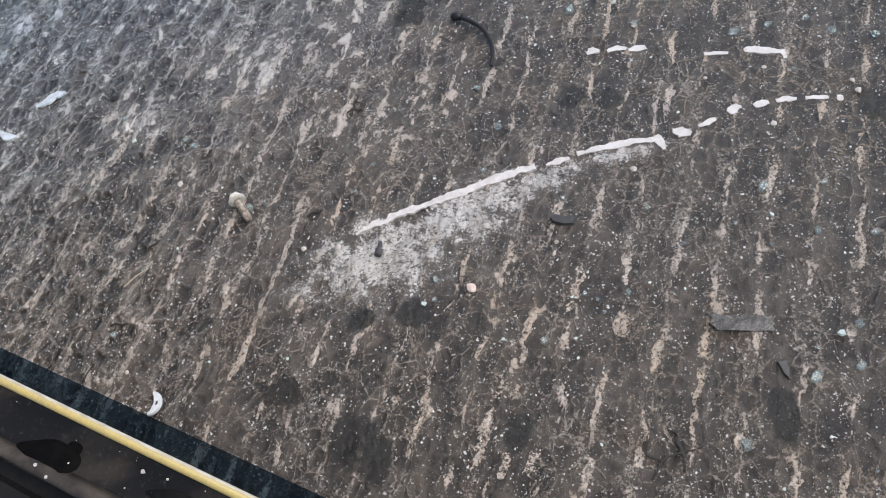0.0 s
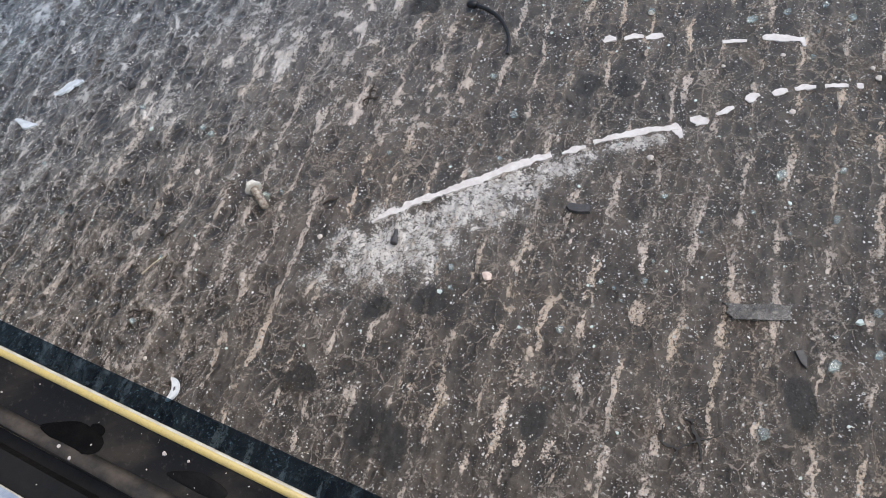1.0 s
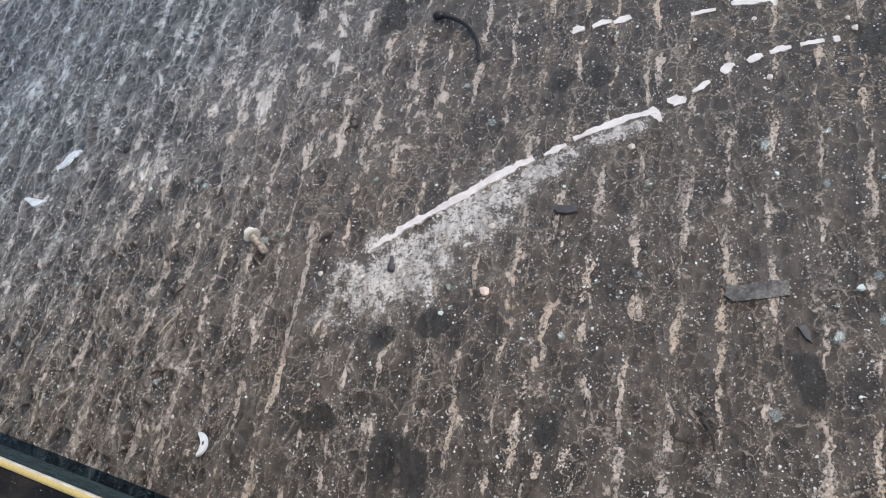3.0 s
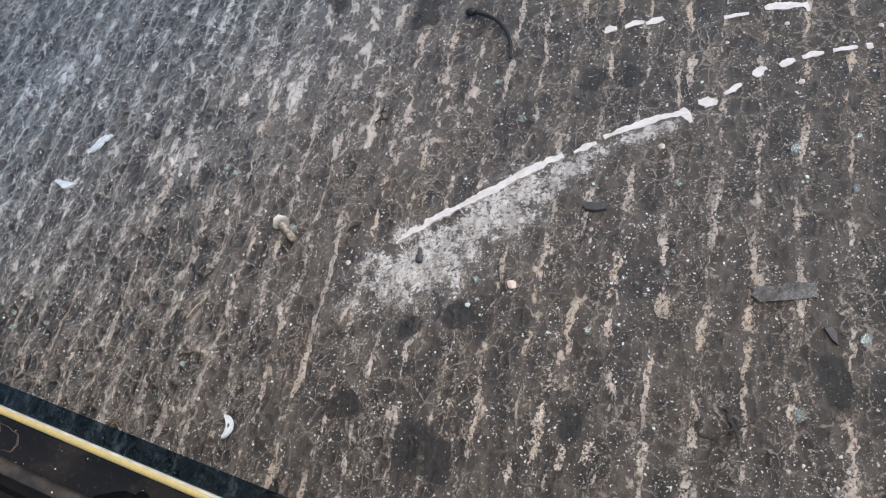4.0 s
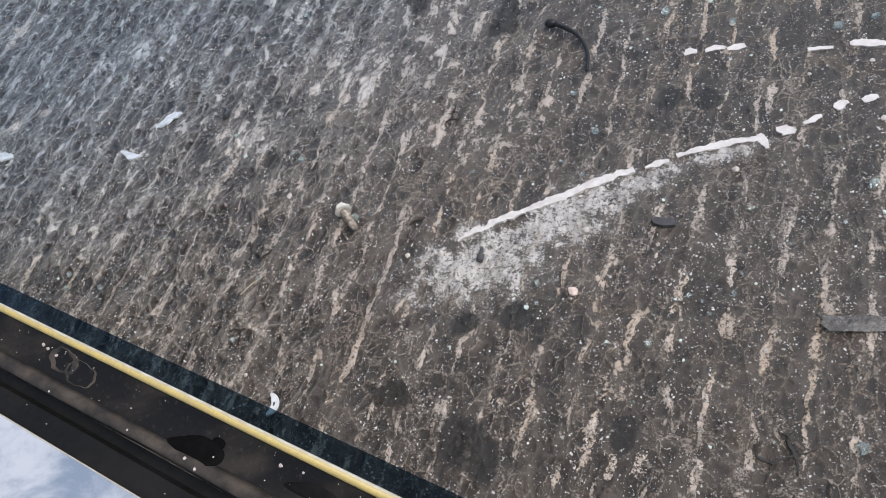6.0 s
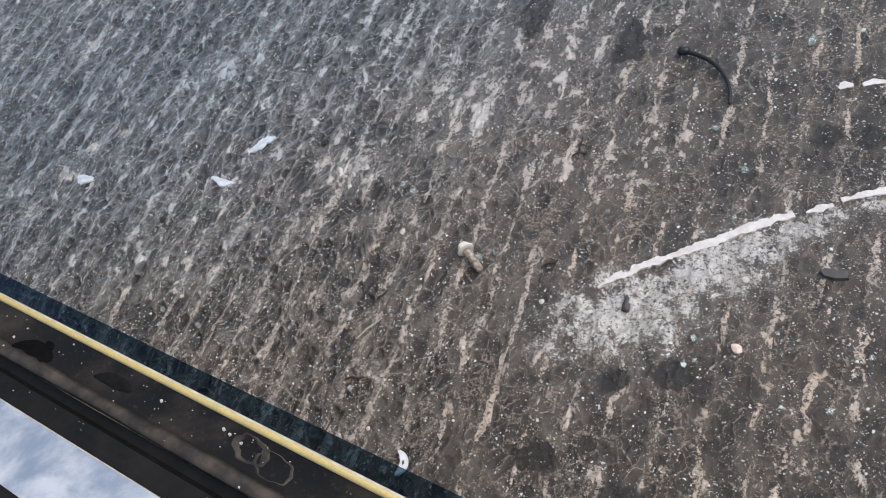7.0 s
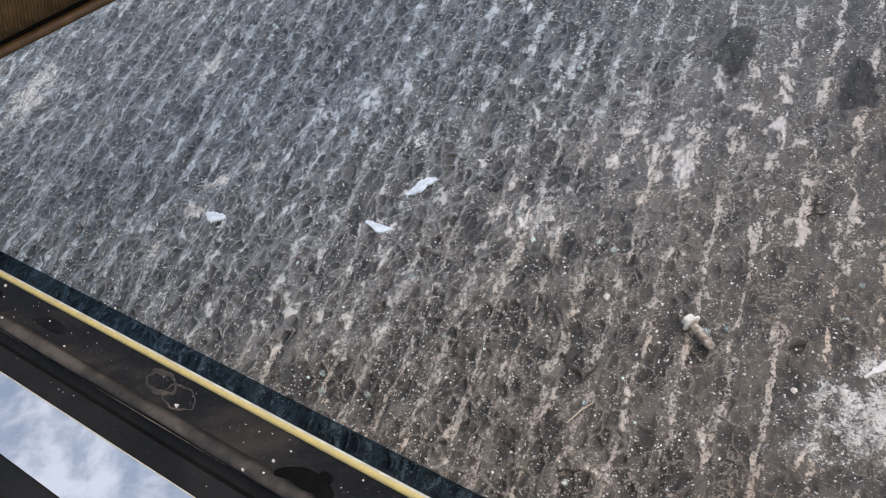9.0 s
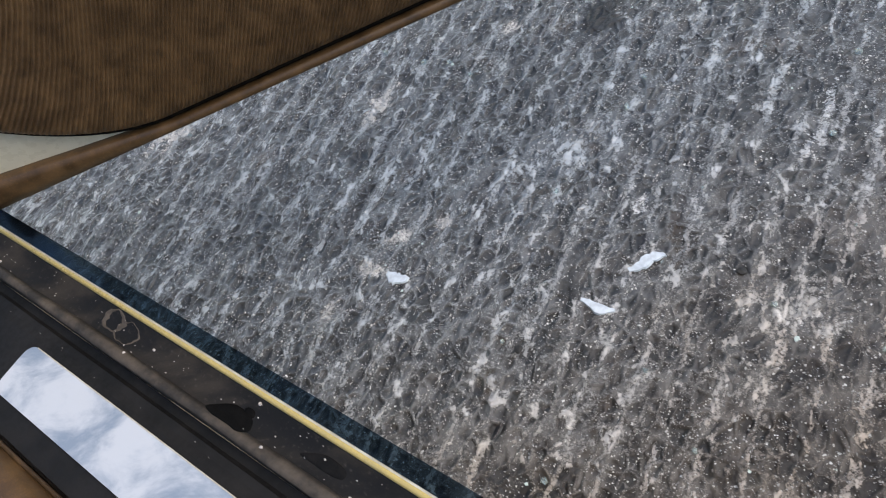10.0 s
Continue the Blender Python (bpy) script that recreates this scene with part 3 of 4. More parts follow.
def plastic_shard():
    base = empty("plastic_shard", (0.398, 0.268, rest_z(0.398, 0.268, 0.025) + 0.001), "dusty grey clear plastic strip with three small bumps", "plastic shard")
    base.rotation_euler = Euler((0, 0, radians(-14)))
    outline = [(-0.036, 0.011), (-0.030, 0.004), (-0.033, -0.002), (-0.026, -0.010), (-0.005, -0.011), (0.018, -0.009), (0.034, -0.011), (0.036, 0.006),
               (0.018, 0.009), (-0.012, 0.008), (-0.026, 0.009)]
    part("strip", prism(outline, -0.001, 0.0018, 0.0010), SHARD, base)
    rim = ribbon([(-0.026, -0.0095), (0.0, -0.0105), (0.033, -0.0098)], [0.003, 0.0024, 0.003], RNG, 0.0008, 0.0030, 0.004, 0.1)
    part("rim", rim, SHARD, base)
    for x in (-0.018, 0.0, 0.017):
        bm = bmesh.new()
        bmesh.ops.create_uvsphere(bm, u_segments=12, v_segments=8, radius=0.0045, matrix=Matrix.Translation((x, 0.0, 0.0017)) @ Matrix.Diagonal((1.2, 0.9, 0.09, 1)))
        part("bump", bm, SHARD, base, smooth=True)


plastic_shard()


def crescent():
    out = []
    k = 16
    for i in range(k + 1):
        a = radians(-82 + 164 * i / k)
        out.append((0.0165 * math.cos(a) - 0.008, 0.0165 * math.sin(a)))
    for i in range(k + 1):
        a = radians(70 - 140 * i / k)
        out.append((0.0065 * math.cos(a) - 0.0085, 0.0140 * math.sin(a)))
    ob = thing("plastic_crescent", prism(out, -0.001, 0.0025, 0.001), PLASTIC_WHITE, "bluish-white crescent-shaped plastic chip on concrete", "plastic chip")
    ob.matrix_world = pose(-0.298, 0.319, rest_z(-0.298, 0.319, 0.012) + 0.0015, 0, 4, -12)
    part("dark_mark", prism([(0.002, -0.003), (0.0042, -0.001), (0.0035, 0.003), (0.0015, 0.002)], 0.0024, 0.0030), DARK_PLASTIC, ob, "small dark mark")


crescent()


def chip(name, label, category, x, y, outline, turn, tilt, height, material):
    ob = thing(name, prism(outline, -0.001, height, 0.0015), material, label, category)
    ob.matrix_world = pose(x, y, rest_z(x, y, 0.011) + 0.001, tilt, 0, turn)


chip("plastic_chip", "small dark grey plastic chip lying flat", "plastic chip", 0.238, 0.449,
     [(-0.016, 0.002), (-0.012, 0.007), (0.004, 0.006), (0.015, 0.007), (0.016, -0.004), (0.002, -0.007), (-0.012, -0.004)], -22, 3, 0.004, DARK_PLASTIC)
chip("plastic_chip", "narrow pointed dark plastic splinter", "plastic chip", 0.424, 0.206,
     [(-0.005, 0.009), (0.004, 0.009), (0.006, 0.0), (0.001, -0.013), (-0.003, -0.007)], 0, 6, 0.003, DARK_PLASTIC)


def tube_bit():
    base = empty("rubber_plug", (0.004, 0.470, rest_z(0.004, 0.470, 0.01) + 0.004), "small dark rubber plug lying in chalk dust", "rubber plug")
    d = Vector((-0.006, -0.020, 0))
    part("body", tube([-d * 0.35, -d * 0.2, d * 0.1, d * 0.2], [0.0018, 0.0026, 0.003, 0.003], 10), DARK_PLASTIC, base, smooth=True)
    part("cap", tube([d * 0.2, d * 0.26, d * 0.62, d * 0.68], [0.0044, 0.005, 0.005, 0.0042], 12), DARK_PLASTIC, base)


tube_bit()


def straw():
    thing("straw", tube([(-0.353, 0.497, 0.003), (-0.335, 0.508, 0.006), (-0.316, 0.518, 0.004)], [0.0009, 0.001, 0.0006], 6), STRAW,
          "thin pale dry straw on concrete", "straw")
    thing("straw", tube([(-0.316, 0.518, 0.004), (-0.322, 0.505, 0.004), (-0.327, 0.49, 0.002)], [0.0007, 0.0008, 0.0005], 6), TWIG,
          "short dark dry straw on concrete", "straw")


straw()


def twig(x, y, turn, label):
    pts = smooth_line([(-0.012, 0, 0.002), (-0.004, 0.004, 0.004), (0.004, 0.001, 0.004), (0.012, 0.005, 0.002)], 2)
    base = empty("twig", (x, y, ground_z(x, y) + 0.001), label, "twig", "bits of dry plant")
    base.rotation_euler = Euler((0, 0, radians(turn)))
    part("stem", tube(pts, [0.0013] * len(pts), 6), TWIG, base, smooth=True)
    part("side_shoot", tube([pts[5], pts[5] + Vector((0.003, -0.006, 0.001)), pts[5] + Vector((0.001, -0.011, -0.001))], [0.001, 0.0008, 0.0005], 6), TWIG, base, smooth=True)


for x, y, turn in ((-0.358, 0.44, -15), (-0.081, 0.545, 5), (-0.315, 0.553, 30), (-0.006, 0.73, 60), (-0.012, 0.712, -10)):
    twig(x, y, turn, "small dark crumbled twig on concrete")


def root_crust():
    """A dark forked crust of tar, like a little root, on the ground."""
    base = empty("tar_crust", (0.294, 0.140, 0), "dark forked crust of tar on concrete", "tar crust")
    forks = [[(0.003, 0.022), (0.001, 0.012), (0.003, 0.0), (0.0, -0.020)], [(0.002, 0.002), (0.012, -0.001), (0.026, 0.002)],
             [(0.001, 0.0), (-0.012, 0.0), (-0.020, -0.004), (-0.034, -0.022)], [(-0.020, -0.004), (-0.034, 0.006), (-0.028, 0.022)],
             [(0.003, 0.022), (-0.004, 0.026)], [(0.003, 0.022), (0.010, 0.024)]]
    for f in forks:
        w = [0.002] + [RNG.uniform(0.0014, 0.0035) for _ in f[1:-1]] + [0.0008]
        part("branch", ribbon(f, w, RNG, -0.002, 0.0016, 0.0014, 0.6, (0.294, 0.140)), STONE_DARK, base)


root_crust()


def pebble_mesh(rng, size, flat, material, name):
    bm = bmesh.new()
    bmesh.ops.create_icosphere(bm, subdivisions=1, radius=0.5)
    for v in bm.verts:
        v.co *= rng.uniform(0.72, 1.12)
        v.co.z *= flat
        v.co *= size
    return mesh_of(bm, name, material)


def glass_mesh(rng):
    """One blunt lump of broken tempered glass, about one unit across."""
    bm = bmesh.new()
    k = rng.choice((4, 5, 5, 6))
    ring = [(math.cos(2 * math.pi * i / k + rng.uniform(-0.3, 0.3)) * rng.uniform(0.38, 0.58),
             math.sin(2 * math.pi * i / k + rng.uniform(-0.3, 0.3)) * rng.uniform(0.38, 0.58)) for i in range(k)]
    low = [bm.verts.new((x, y, 0.0)) for x, y in ring]
    up = [bm.verts.new((x * rng.uniform(0.75, 1.0), y * rng.uniform(0.75, 1.0), rng.uniform(0.38, 0.55))) for x, y in ring]
    for i in range(k):
        bm.faces.new((low[i], low[(i + 1) % k], up[(i + 1) % k], up[i]))
    bm.faces.new(up)
    bm.faces.new(low[::-1])
    bmesh.ops.recalc_face_normals(bm, faces=bm.faces)
    return mesh_of(bm, "glass_fragment", GLASS)


GLASS_MESHES = [glass_mesh(RNG) for _ in range(9)]
WHITE_MESHES = []
for i in range(4):
    me = GLASS_MESHES[i].copy()
    me.materials[0] = GLASS_WHITE
    WHITE_MESHES.append(me)


def fragment(x, y, size, white=False):
    ob = new("glass_fragment", RNG.choice(WHITE_MESHES if white else GLASS_MESHES))
    ob.matrix_world = pose(x, y, rest_z(x, y, 0.4 * size) - 0.0002, RNG.uniform(-14, 14), RNG.uniform(-14, 14), RNG.uniform(0, 360)) @ Matrix.Diagonal((size, size, size * (0.55 if white else 0.9), 1))
    tagged(ob, "frosted white crumb of shattered tempered glass" if white else "pale green crumb of shattered tempered glass", "glass fragment", "shattered glass on the ground")


FOUND_GLASS = [
    (-0.175, 0.582, 98), (0.186, 0.623, 95), (0.170, 0.701, 83), (0.050, 0.376, 91), (0.064, 0.378, 56), (0.328, 0.807, 116), (0.529, 0.688, 113), (0.481, 0.434, 112),
    (0.549, 0.421, 68), (0.478, 0.394, 73), (0.519, 0.359, 73), (0.183, 0.292, 80), (0.343, 0.440, 65), (0.242, 0.344, 55), (0.291, 0.333, 61), (0.495, 0.232, 117)]
MORE_GLASS = [
    (0.516, 0.238, 84), (0.453, 0.190, 107), (0.499, 0.192, 82), (0.361, 0.134, 103), (0.069, 0.406, 71), (0.393, 0.804, 81), (0.409, 0.748, 87), (0.695, 0.626, 89),
    (0.648, 0.650, 88), (0.577, 0.688, 79), (0.626, 0.684, 80), (-0.365, 0.767, 95), (-0.276, 0.740, 73), (-0.261, 0.721, 81), (-0.329, 0.520, 58)]
LAST_GLASS = [
    (-0.152, 0.584, 57), (-0.365, 0.430, 73), (-0.182, 0.984, 72), (0.434, 0.392, 51), (-0.499, 0.642, 66), (0.155, 0.555, 53), (0.132, 0.586, 47), (0.006, 0.608, 56),
    (0.318, 0.339, 55), (0.575, 0.342, 74), (0.580, 0.602, 67), (-0.606, 0.579, 85), (-0.672, 0.621, 85), (-0.674, 0.595, 80)]
FAR_GLASS = [
    (-1.406, 1.175, 90), (-0.518, 1.187, 90), (-0.937, 1.449, 95), (-0.81, 1.384, 80), (-0.635, 1.048, 70), (-0.859, 1.398, 95), (-0.805, 1.377, 80), (-0.771, 1.34, 80),
    (-1.341, 1.35, 80), (-0.191, 1.202, 90), (-0.257, 1.062, 80), (-0.486, 1.243, 70), (-0.694, 0.619, 60), (-0.721, 0.81, 60), (-0.541, 0.746, 60), (-0.381, 0.813, 70)]
for i, (x, y, s) in enumerate(FOUND_GLASS + MORE_GLASS + LAST_GLASS + FAR_GLASS):
    white = i % 6 == 3
    fragment(x, y, s * (0.9e-4 if white else 1.3e-4), white)
for i in range(190):
    right = RNG.random() < 0.5
    x, y = (RNG.uniform(0.12, 0.75), RNG.uniform(0.05, 0.85)) if right else (RNG.uniform(-1.7, 0.3), RNG.uniform(0.3, 1.6))
    fragment(x, y, RNG.uniform(0.0026, 0.0054), RNG.random() < 0.5)


def pebbles():
    for x, y, s, mat, label in ((0.111, 0.382, 0.0155, STONE_PINK, "flat pinkish pale stone chip"), (0.342, 0.502, 0.011, STONE_PALE, "pale stone chip"),
                                (-0.408, 0.868, 0.014, STONE_DARK, "small black pebble"), (0.639, 0.562, 0.008, STONE_PALE, "pale stone chip"),
                                (0.526, 0.522, 0.0105, STONE_PALE, "pale stone chip"), (-0.052, 0.485, 0.011, STONE_PALE, "pale stone chip"),
                                (-0.1, 0.497, 0.008, STONE_PALE, "pale stone chip"), (0.144, 0.466, 0.012, STONE_PALE, "pale stone chip"),
                                (0.181, 0.493, 0.009, STONE_PALE, "pale stone chip"), (0.407, 0.747, 0.011, STONE_PALE, "pale stone chip"),
                                (0.471, 0.623, 0.007, STONE_PALE, "pale stone chip"), (0.546, 0.616, 0.008, STONE_PALE, "pale stone chip"),
                                (0.639, 0.543, 0.010, STONE_PALE, "pale stone chip"), (-0.281, 0.655, 0.012, STONE_PALE, "pale stone chip"),
                                (-0.699, 0.798, 0.014, STONE_DARK, "small black pebble"), (-0.34, 0.37, 0.007, STONE_PALE, "pale stone chip")):
        me = pebble_mesh(RNG, s, 0.42, mat, "pebble")
        ob = tagged(new("pebble", me), label + " on concrete", "pebble", "pebbles")
        ob.matrix_world = pose(x, y, ground_z(x, y) + s * 0.12, 0, 0, RNG.uniform(0, 360))


pebbles()


def grit_stuff(name, label, count, low, high, material, seed, spread):
    """Thousands of tiny crumbs in one mesh."""
    r = np.random.RandomState(seed)
    x0, x1, y0, y1 = spread
    x, y = r.uniform(x0, x1, count), r.uniform(y0, y1, count)
    keep = (lattice(x * 9, y * 9, seed) + 0.6 * lattice(x * 31, y * 31, seed + 1)) > r.uniform(-0.9, 0.7, count)
    x, y = x[keep], y[keep]
    z = relief(x, y)
    s = low + (high - low) * r.power(0.26, len(x))
    turn = r.uniform(0, 6.28, len(x))
    shape = np.array([(1, 0, 0), (-0.3, 0.8, 0), (-0.7, -0.6, 0), (0.1, 0.05, 0.75)])
    c, d = np.cos(turn), np.sin(turn)
    vx = shape[None, :, 0] * c[:, None] - shape[None, :, 1] * d[:, None]
    vy = shape[None, :, 0] * d[:, None] + shape[None, :, 1] * c[:, None]
    vx, vy = vx * r.uniform(0.5, 1.2, vx.shape), vy * r.uniform(0.4, 1.2, vy.shape)
    co = np.stack([x[:, None] + vx * s[:, None] * 0.6, y[:, None] + vy * s[:, None] * 0.6, z[:, None] + shape[None, :, 2] * s[:, None] * 0.7], -1).reshape(-1, 3)
    k = np.arange(len(x))[:, None] * 4
    tri = np.stack([k + np.array([[0, 1, 3]]), k + np.array([[1, 2, 3]]), k + np.array([[2, 0, 3]])], 1).reshape(-1, 3)
    me = bpy.data.meshes.new(name)
    me.from_pydata(co.tolist(), [], tri.tolist())
    me.materials.append(material)
    tagged(new(name, me), label, "grit", kind="stuff")


grit_stuff("grit", "fine pale grit and glass dust strewn over the concrete", 150000, 0.0006, 0.0040, GRIT, 21, (-2.2, 0.9, 0.0, 1.9))
grit_stuff("dark_grit", "fine dark grit strewn over the concrete", 9000, 0.0008, 0.0034, STONE_DARK, 31, (-2.2, 0.9, 0.0, 1.9))

# ---------------------------------------------------------------- the vehicle's sill
ALONG = Vector((-0.8417, 0.5399, 0)).normalized()      # to the front of the vehicle
OUT = Vector((0.5399, 0.8417, 0)).normalized()         # away from the vehicle
SILL_AT = Vector((0, 0.0510, 0))
SILL_FRAME = Matrix.Translation(SILL_AT) @ Matrix((ALONG, OUT, Vector((0, 0, 1)))).transposed().to_4x4()
BACK, FRONT = -0.9, 2.3


def extrude(profile, a, b, closed=True, pieces=1, wave=0.0):
    """A profile of (out, height) points drawn along the sill."""
    bm = bmesh.new()
    rows = []
    for i in range(pieces + 1):
        s = a + (b - a) * i / pieces
        rows.append([bm.verts.new((s, o + wave * math.sin(s * 23 + j), z + wave * 0.6 * math.sin(s * 37 + 2 * j))) for j, (o, z) in enumerate(profile)])
    k = len(profile)
    for r, t in zip(rows, rows[1:]):
        for j in range(k if closed else k - 1):
            bm.faces.new((r[j], r[(j + 1) % k], t[(j + 1) % k], t[j]))
    if closed:
        bm.faces.new(rows[0])
        bm.faces.new(rows[-1][::-1])
    bmesh.ops.recalc_face_normals(bm, faces=bm.faces)
    return bm


def arc_profile(o, z, ro, rz, k=14):
    return [(o + ro * math.cos(2 * math.pi * i / k), z + rz * math.sin(2 * math.pi * i / k)) for i in range(k)]


def rounded_plate(a, b, o0, o1, z0, z1, r):
    out = []
    for cx, cy, start in ((b - r, o1 - r, 0), (a + r, o1 - r, 90), (a + r, o0 + r, 180), (b - r, o0 + r, 270)):
        for i in range(7):
            t = radians(start + 15 * i)
            out.append((cx + r * math.cos(t), cy + r * math.sin(t)))
    return prism(out, z0, z1, 0.0012)


CHANNEL = [(-0.0012, 0.3985), (-0.0030, 0.3978), (-0.007, 0.3965), (-0.012, 0.3935), (-0.020, 0.392), (-0.028, 0.3925), (-0.0335, 0.3955), (-0.038, 0.397), (-0.0415, 0.3955), (-0.043, 0.390)]


def channel_z(o):
    """Height of the rubber channel at a distance from the edging."""
    return float(np.interp(-o, [-p[0] for p in CHANNEL], [p[1] for p in CHANNEL]))


def vehicle_sill():
    base = tagged(new("door_sill"), "dusty black rubber door sill with cream edging and aluminium scuff plate", "door sill")
    base.matrix_world = SILL_FRAME
    part("rubber_channel", extrude(CHANNEL + [(-0.0435, 0.376), (-0.0012, 0.376)], BACK, FRONT, True, 120, 0.0003),
         RUBBER, base, "black sill rubber greyed by dust", True)
    part("dust_ridge", extrude([(-0.0305, 0.3942), (-0.0345, 0.3968), (-0.038, 0.3979), (-0.0412, 0.3966), (-0.0425, 0.392), (-0.038, 0.393)], BACK, FRONT, True, 180, 0.0005),
         RUBBER_DUST, base, "brown dusty ridge of the sill rubber", True)
    part("edging", extrude(arc_profile(0.0, 0.3988, 0.0031, 0.0031), BACK, FRONT), CREAM, base, "cream-yellow edging bead", True)
    # the bead's white highlight is painted as a pale strip of its own
    part("edging_top", extrude(arc_profile(0.0019, 0.3998, 0.0014, 0.0018), BACK, FRONT), CREAM_TOP, base, "white painted highlight on top of the edging", True)
    part("lower_rubber", extrude([(-0.044, 0.3745), (-0.052, 0.3745), (-0.055, 0.3805), (-0.062, 0.3815), (-0.0685, 0.3835), (-0.150, 0.3835), (-0.150, 0.372), (-0.044, 0.372)], BACK, FRONT, True, 30, 0.0002),
         RUBBER_BLACK, base, "clean black rubber under the plate")
    plate = part("scuff_plate", rounded_plate(-0.75, 1.245, -0.1255, -0.0735, 0.3838, 0.3875, 0.012), PLATE, base, "scuffed aluminium scuff plate")
    part("plate_edge", extrude(arc_profile(-0.0735, 0.3868, 0.0007, 0.0009, 8), -0.74, 1.232), CREAM_TOP, plate, "pale worn edge")
    part("clear_strip", extrude([(0.0035, 0.3975), (0.0188, 0.3975), (0.0188, 0.4), (0.0035, 0.4)], BACK, FRONT), SMOKED, base, "smoked dark blue clear plastic lip")
    # dark ovals for hollows, their shade put into the colour, and rings in the rubber
    hollows = []
    for at in (0.150, 0.566, 0.982):
        hollows += [("drain_hollow", at, -0.0265, 0.025, 0.0105, -4, HOLLOW), ("drain_hollow", at - 0.013, -0.0170, 0.0062, 0.0040, 10, HOLLOW),
                    ("drain_hollow", at - 0.1, -0.0175, 0.022, 0.0062, 2, HOLLOW_FAINT)]
    for name, s, o, a, b, turn, mat in hollows:
        bm = bmesh.new()
        mid = bm.verts.new((s, o, channel_z(o) + 0.0007))
        rim = []
        for q in range(0, 360, 12):
            t = radians(q)
            tip = max(0.0, math.cos(t)) if a > 0.02 else 0.0
            x, y = a * math.cos(t) * (1 + 0.12 * tip ** 3 + 0.05 * math.sin(3 * t + 9 * s)), b * math.sin(t) * (1 - 0.42 * tip ** 1.5 + 0.08 * math.cos(2 * t)) - 0.004 * tip ** 2
            rim.append([bm.verts.new((s + x * k, o + y * k, channel_z(o + y * k) + h)) for k, h in ((0.55, 0.0007), (0.94, 0.0007), (1.0, -0.0004))])
        for r0, r1 in zip(rim, rim[1:] + rim[:1]):
            bm.faces.new((mid, r0[0], r1[0]))
            for k in range(2):
                bm.faces.new((r0[k], r0[k + 1], r1[k + 1], r1[k]))
        bmesh.ops.recalc_face_normals(bm, faces=bm.faces)
        part(name, bm, mat, base, "dark oval hollow", True)
    def uneven(t):
        return 1 + 0.07 * math.sin(2 * t + 1) + 0.05 * math.sin(5 * t) + 0.04 * math.sin(9 * t + 2)

    for s, o, r, w in ((0.314, -0.0150, 0.0170, 0.0052), (0.290, -0.0185, 0.0170, 0.0020), (0.730, -0.0150, 0.0170, 0.0052), (0.706, -0.0185, 0.0170, 0.0020),
                       (1.165, -0.0145, 0.0170, 0.0052), (1.141, -0.018, 0.0170, 0.0020)):
        bm = bmesh.new()
        ring = []
        for q in range(0, 360, 10):
            t = radians(q)
            ring.append([bm.verts.new((s + k * math.cos(t), o + 0.60 * k * math.sin(t), channel_z(o + 0.60 * k * math.sin(t)) + h))
                         for k, h in ((r * uneven(t + s) - w * (1 + 0.5 * math.sin(2 * t + 7 * s)), 0.0001), (r * uneven(t + s) - w * 0.4, 0.0005), (r * uneven(t + s), 0.0001))])
        for r0, r1 in zip(ring, ring[1:] + ring[:1]):
            for k in range(2):
                bm.faces.new((r0[k], r0[k + 1], r1[k + 1], r1[k]))
        bmesh.ops.recalc_face_normals(bm, faces=bm.faces)
        part("water_ring", bm, RUBBER_DUST, base, "dried water ring")
    return base


vehicle_sill()


def sill_crumbs():
    r = np.random.RandomState(4)
    co, tri = [], []
    for i in range(360):
        s = r.uniform(-0.3, 1.6)
        o = -0.006 - 0.06 * r.power(0.8)
        if -0.056 < o < -0.041:
            continue
        z = channel_z(o) + 0.0002 if o > -0.041 else 0.3818
        q = r.uniform(0.0003, 0.0007) * (2.8 if r.rand() < 0.14 else 1)
        k = len(co)
        for j in range(6):
            t = math.pi * j / 3
            w = r.uniform(0.7, 1.1)
            co.append((s + q * w * math.cos(t), o + q * w * math.sin(t), z))
        for j in range(6):
            t = math.pi * j / 3
            co.append((s + 0.6 * q * math.cos(t), o + 0.6 * q * math.sin(t), z + q * r.uniform(0.6, 0.9)))
        tri += [(k + j, k + (j + 1) % 6, k + 6 + (j + 1) % 6, k + 6 + j) for j in range(6)] + [tuple(range(k + 6, k + 12))]
    me = bpy.data.meshes.new("sill_crumbs")
    me.from_pydata(co, [], tri)
    me.materials.append(STONE_PALE)
    ob = tagged(new("sill_crumbs", me), "pale crumbs of dirt lying on the sill rubber", "dirt", kind="stuff")
    ob.matrix_world = SILL_FRAME


sill_crumbs()


def floor_roll():
    """Brown vinyl edge of the seat base beside the scuff plate."""
    base = tagged(new("seat_base"), "brown vinyl seat base with a piping beside the sill", "seat base")
    base.matrix_world = SILL_FRAME
    part("cover", extrude([(-0.156, 0.372), (-0.157, 0.388), (-0.163, 0.398), (-0.172, 0.404), (-0.19, 0.406), (-0.42, 0.41), (-0.42, 0.372)], -0.45, 1.6, True, 80, 0.0008), STRIP, base, smooth=True)
    part("piping", extrude(arc_profile(-0.1545, 0.388, 0.0022, 0.0022, 10), -0.45, 1.6), STRIP, base, "brown piping", True)


floor_roll()


# ---------------------------------------------------------------- the open door
DOOR_WAY = Vector((0.9594, 0.282, 0)).normalized()
DOOR_OUT = Vector((DOOR_WAY.y, -DOOR_WAY.x, 0))        # towards the camera
DOOR_AT = Vector((-0.885, 0.918, 0))
DOOR_FRAME = Matrix.Translation(DOOR_AT) @ Matrix((DOOR_WAY, DOOR_OUT, Vector((0, 0, 1)))).transposed().to_4x4()


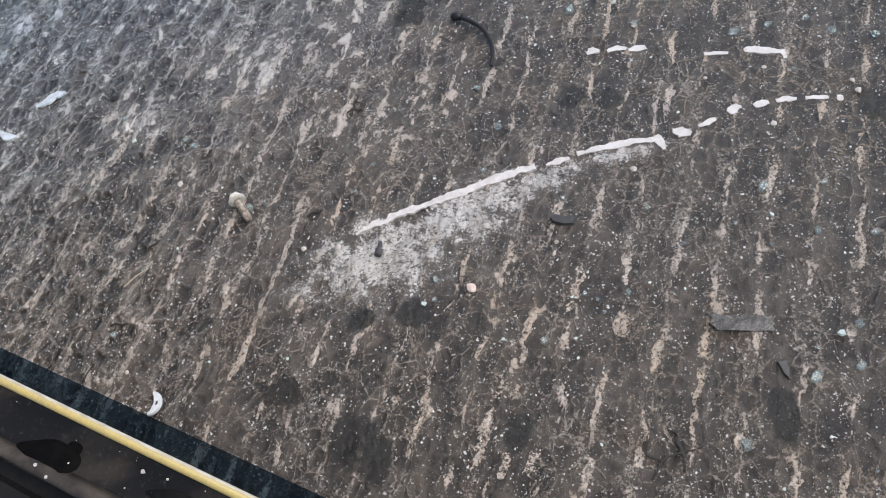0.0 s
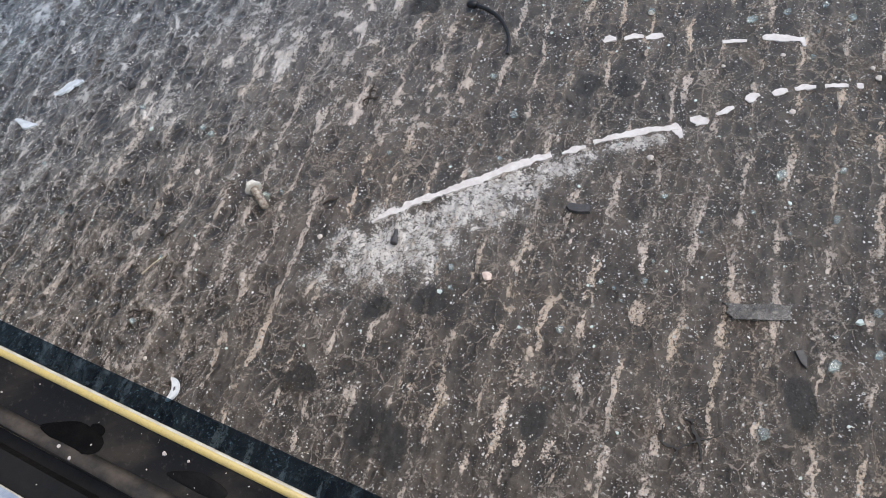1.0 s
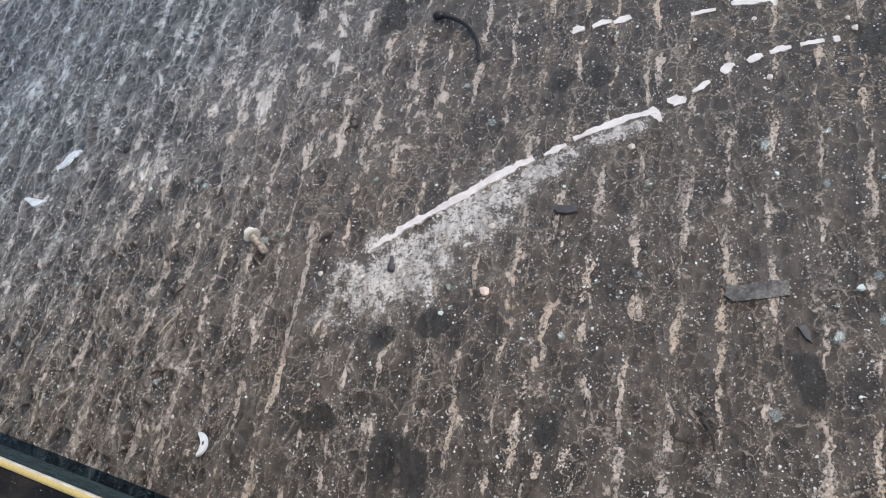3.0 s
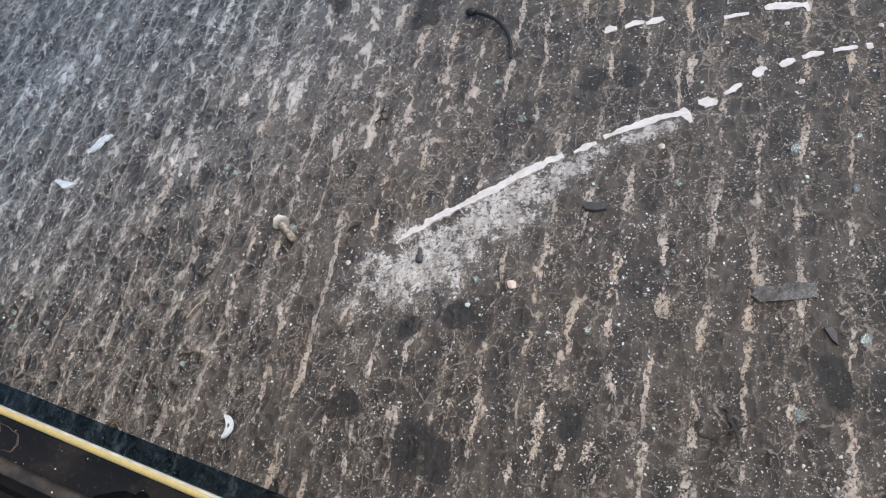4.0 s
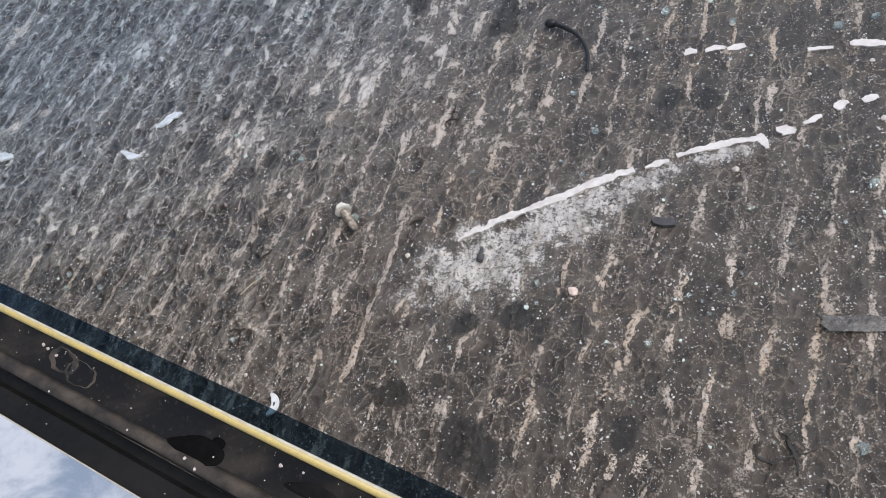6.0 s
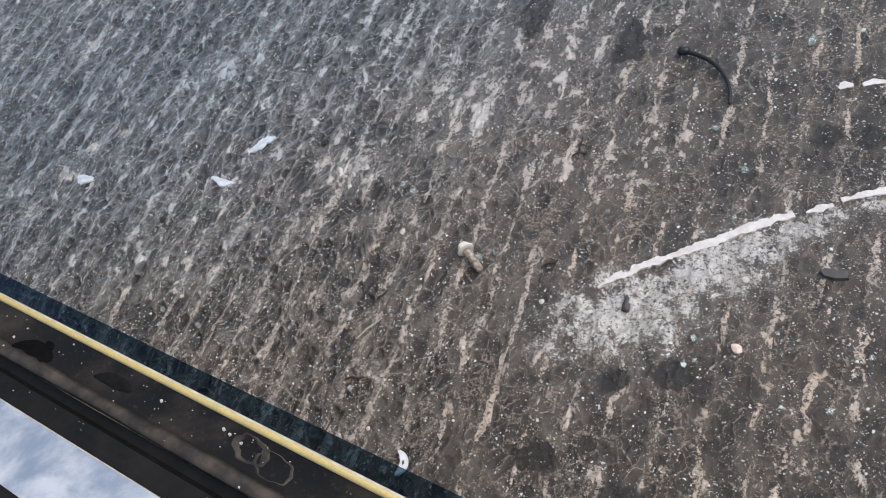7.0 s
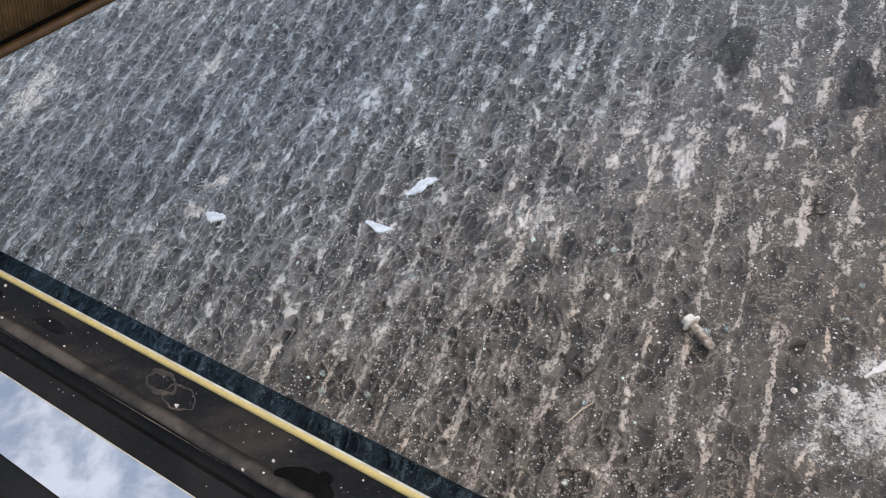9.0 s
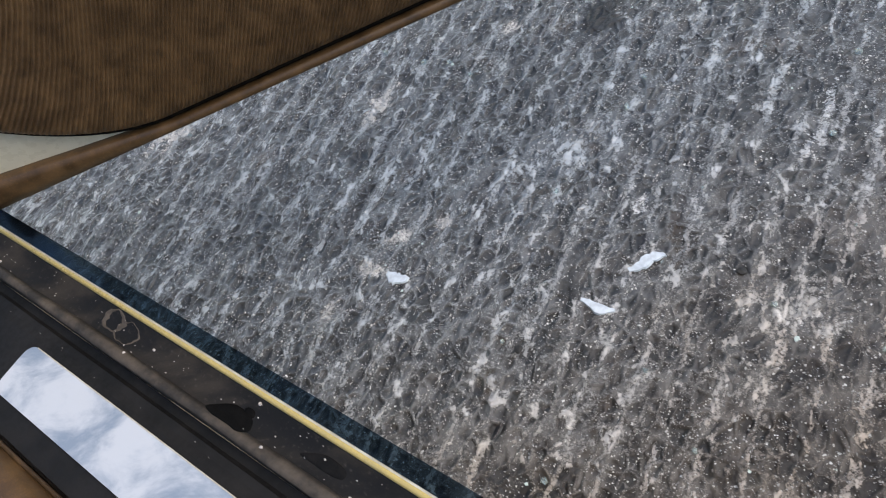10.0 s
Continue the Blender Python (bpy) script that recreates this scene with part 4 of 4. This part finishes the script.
def panel_foot(s):
    """Lower edge of the ribbed panel, which rises to the hinge."""
    return 0.4265 + (0.0 if s > -0.09 else 2.6 * (s + 0.09) ** 2 + 0.06 * (-0.09 - s))


def car_door():
    base = tagged(new("car_door"), "open car door with brown ribbed vinyl trim and lower strip", "car door")
    base.matrix_world = DOOR_FRAME
    a, b = -0.315, 0.66
    # metal shell behind the trim
    shell = bmesh.new()
    bmesh.ops.create_cube(shell, size=1, matrix=Matrix.Translation(((a + b) / 2, -0.034, 0.615)) @ Matrix.Diagonal((b - a, 0.05, 0.42, 1)))
    bmesh.ops.bevel(shell, geom=shell.edges[:], offset=0.008, segments=2, affect="EDGES")
    part("shell", shell, BODY_PAINT, base, "cream painted metal door shell")
    # ribbed panel: slanted ribs as a corrugated sheet
    bm = bmesh.new()
    pitch, per = 0.0046, 6
    a0 = a - 0.27
    n = int((b - a0) / pitch * per)
    levels = [0.0, 0.004, 0.012, 0.05, 0.1, 0.16, 0.24, 0.32, 0.385]
    grid = []
    for j, h in enumerate(levels):
        row = []
        for i in range(n + 1):
            s0 = a0 + (b - a0) * i / n
            at = min(b, max(a, s0 + 0.67 * h))
            roll = -0.004 if j == 0 else (0.0 if j == 1 else 0.0018)
            soft = 0.0 if j == 0 else 1.0
            row.append(bm.verts.new((at, 0.004 + roll + soft * 0.0013 * math.cos(2 * math.pi * s0 / pitch) + 0.002 * math.sin(at * 11) * min(1, h * 12), panel_foot(at) + h)))
        grid.append(row)
    for r, t in zip(grid, grid[1:]):
        for i in range(n):
            bm.faces.new((r[i], r[i + 1], t[i + 1], t[i]))
    bmesh.ops.recalc_face_normals(bm, faces=bm.faces)
    part("ribbed_panel", bm, PANEL, base, "brown ribbed vinyl panel", True)
    # dark gap, its shade drawn as a black band, and lower strip
    def band(low_at, high_at, out, depth, bulge):
        bm = bmesh.new()
        rows = []
        m = 60
        for i in range(m + 1):
            s = a + (b - a) * i / m
            zl, zh = low_at(s), high_at(s)
            prof = [(depth, zl), (out - 0.002, zl), (out + bulge * 0.6, zl + 0.002), (out + bulge, zl + 0.35 * (zh - zl)), (out + bulge * 0.8, zl + 0.7 * (zh - zl)), (out, zh - 0.001), (out - 0.003, zh), (depth, zh)]
            rows.append([bm.verts.new((s, o, z)) for o, z in prof])
        for r, t in zip(rows, rows[1:]):
            for k in range(8):
                bm.faces.new((r[k], r[(k + 1) % 8], t[(k + 1) % 8], t[k]))
        bm.faces.new(rows[0])
        bm.faces.new(rows[-1][::-1])
        bmesh.ops.recalc_face_normals(bm, faces=bm.faces)
        return bm
    part("gap_seal", band(lambda s: panel_foot(s) - 0.0075, lambda s: panel_foot(s) + 0.002, -0.003, -0.02, 0.0005), SHADOW_GAP, base, "black gap under the panel", True)
    part("lower_strip", band(lambda s: 0.4075, lambda s: 0.4185 + 0.12 * max(0.0, -0.09 - s), 0.003, -0.03, 0.0025), STRIP, base, "plain brown lower strip", True)
    return base


car_door()


# ---------------------------------------------------------------- the vehicle round the camera
def vehicle_shell():
    base = tagged(new("vehicle_body"), "cream painted vehicle body with dark carpet and grey headliner", "vehicle body", kind="structure")
    base.matrix_world = SILL_FRAME

    def slab(name, s0, s1, o0, o1, z0, z1, mat, bevel=0.01):
        bm = bmesh.new()
        bmesh.ops.create_cube(bm, size=1, matrix=Matrix.Translation(((s0 + s1) / 2, (o0 + o1) / 2, (z0 + z1) / 2)) @ Matrix.Diagonal((s1 - s0, o1 - o0, z1 - z0, 1)))
        bmesh.ops.bevel(bm, geom=bm.edges[:], offset=bevel, segments=2, affect="EDGES")
        part(name, bm, mat, base)

    slab("rocker_panel", BACK, FRONT, -0.146, -0.006, 0.19, 0.371, BODY_PAINT)
    slab("floor_pan", BACK, FRONT, -1.45, -0.15, 0.30, 0.371, CARPET)
    slab("far_side", BACK - 0.5, FRONT, -1.5, -1.45, 0.2, 0.95, HEADLINER)
    slab("rear_wall", BACK - 0.05, BACK, -1.45, -0.02, 0.372, 0.8, HEADLINER)
    slab("bulkhead", FRONT, FRONT + 0.05, -1.45, 0.0, 0.2, 0.8, CARPET)


vehicle_shell()
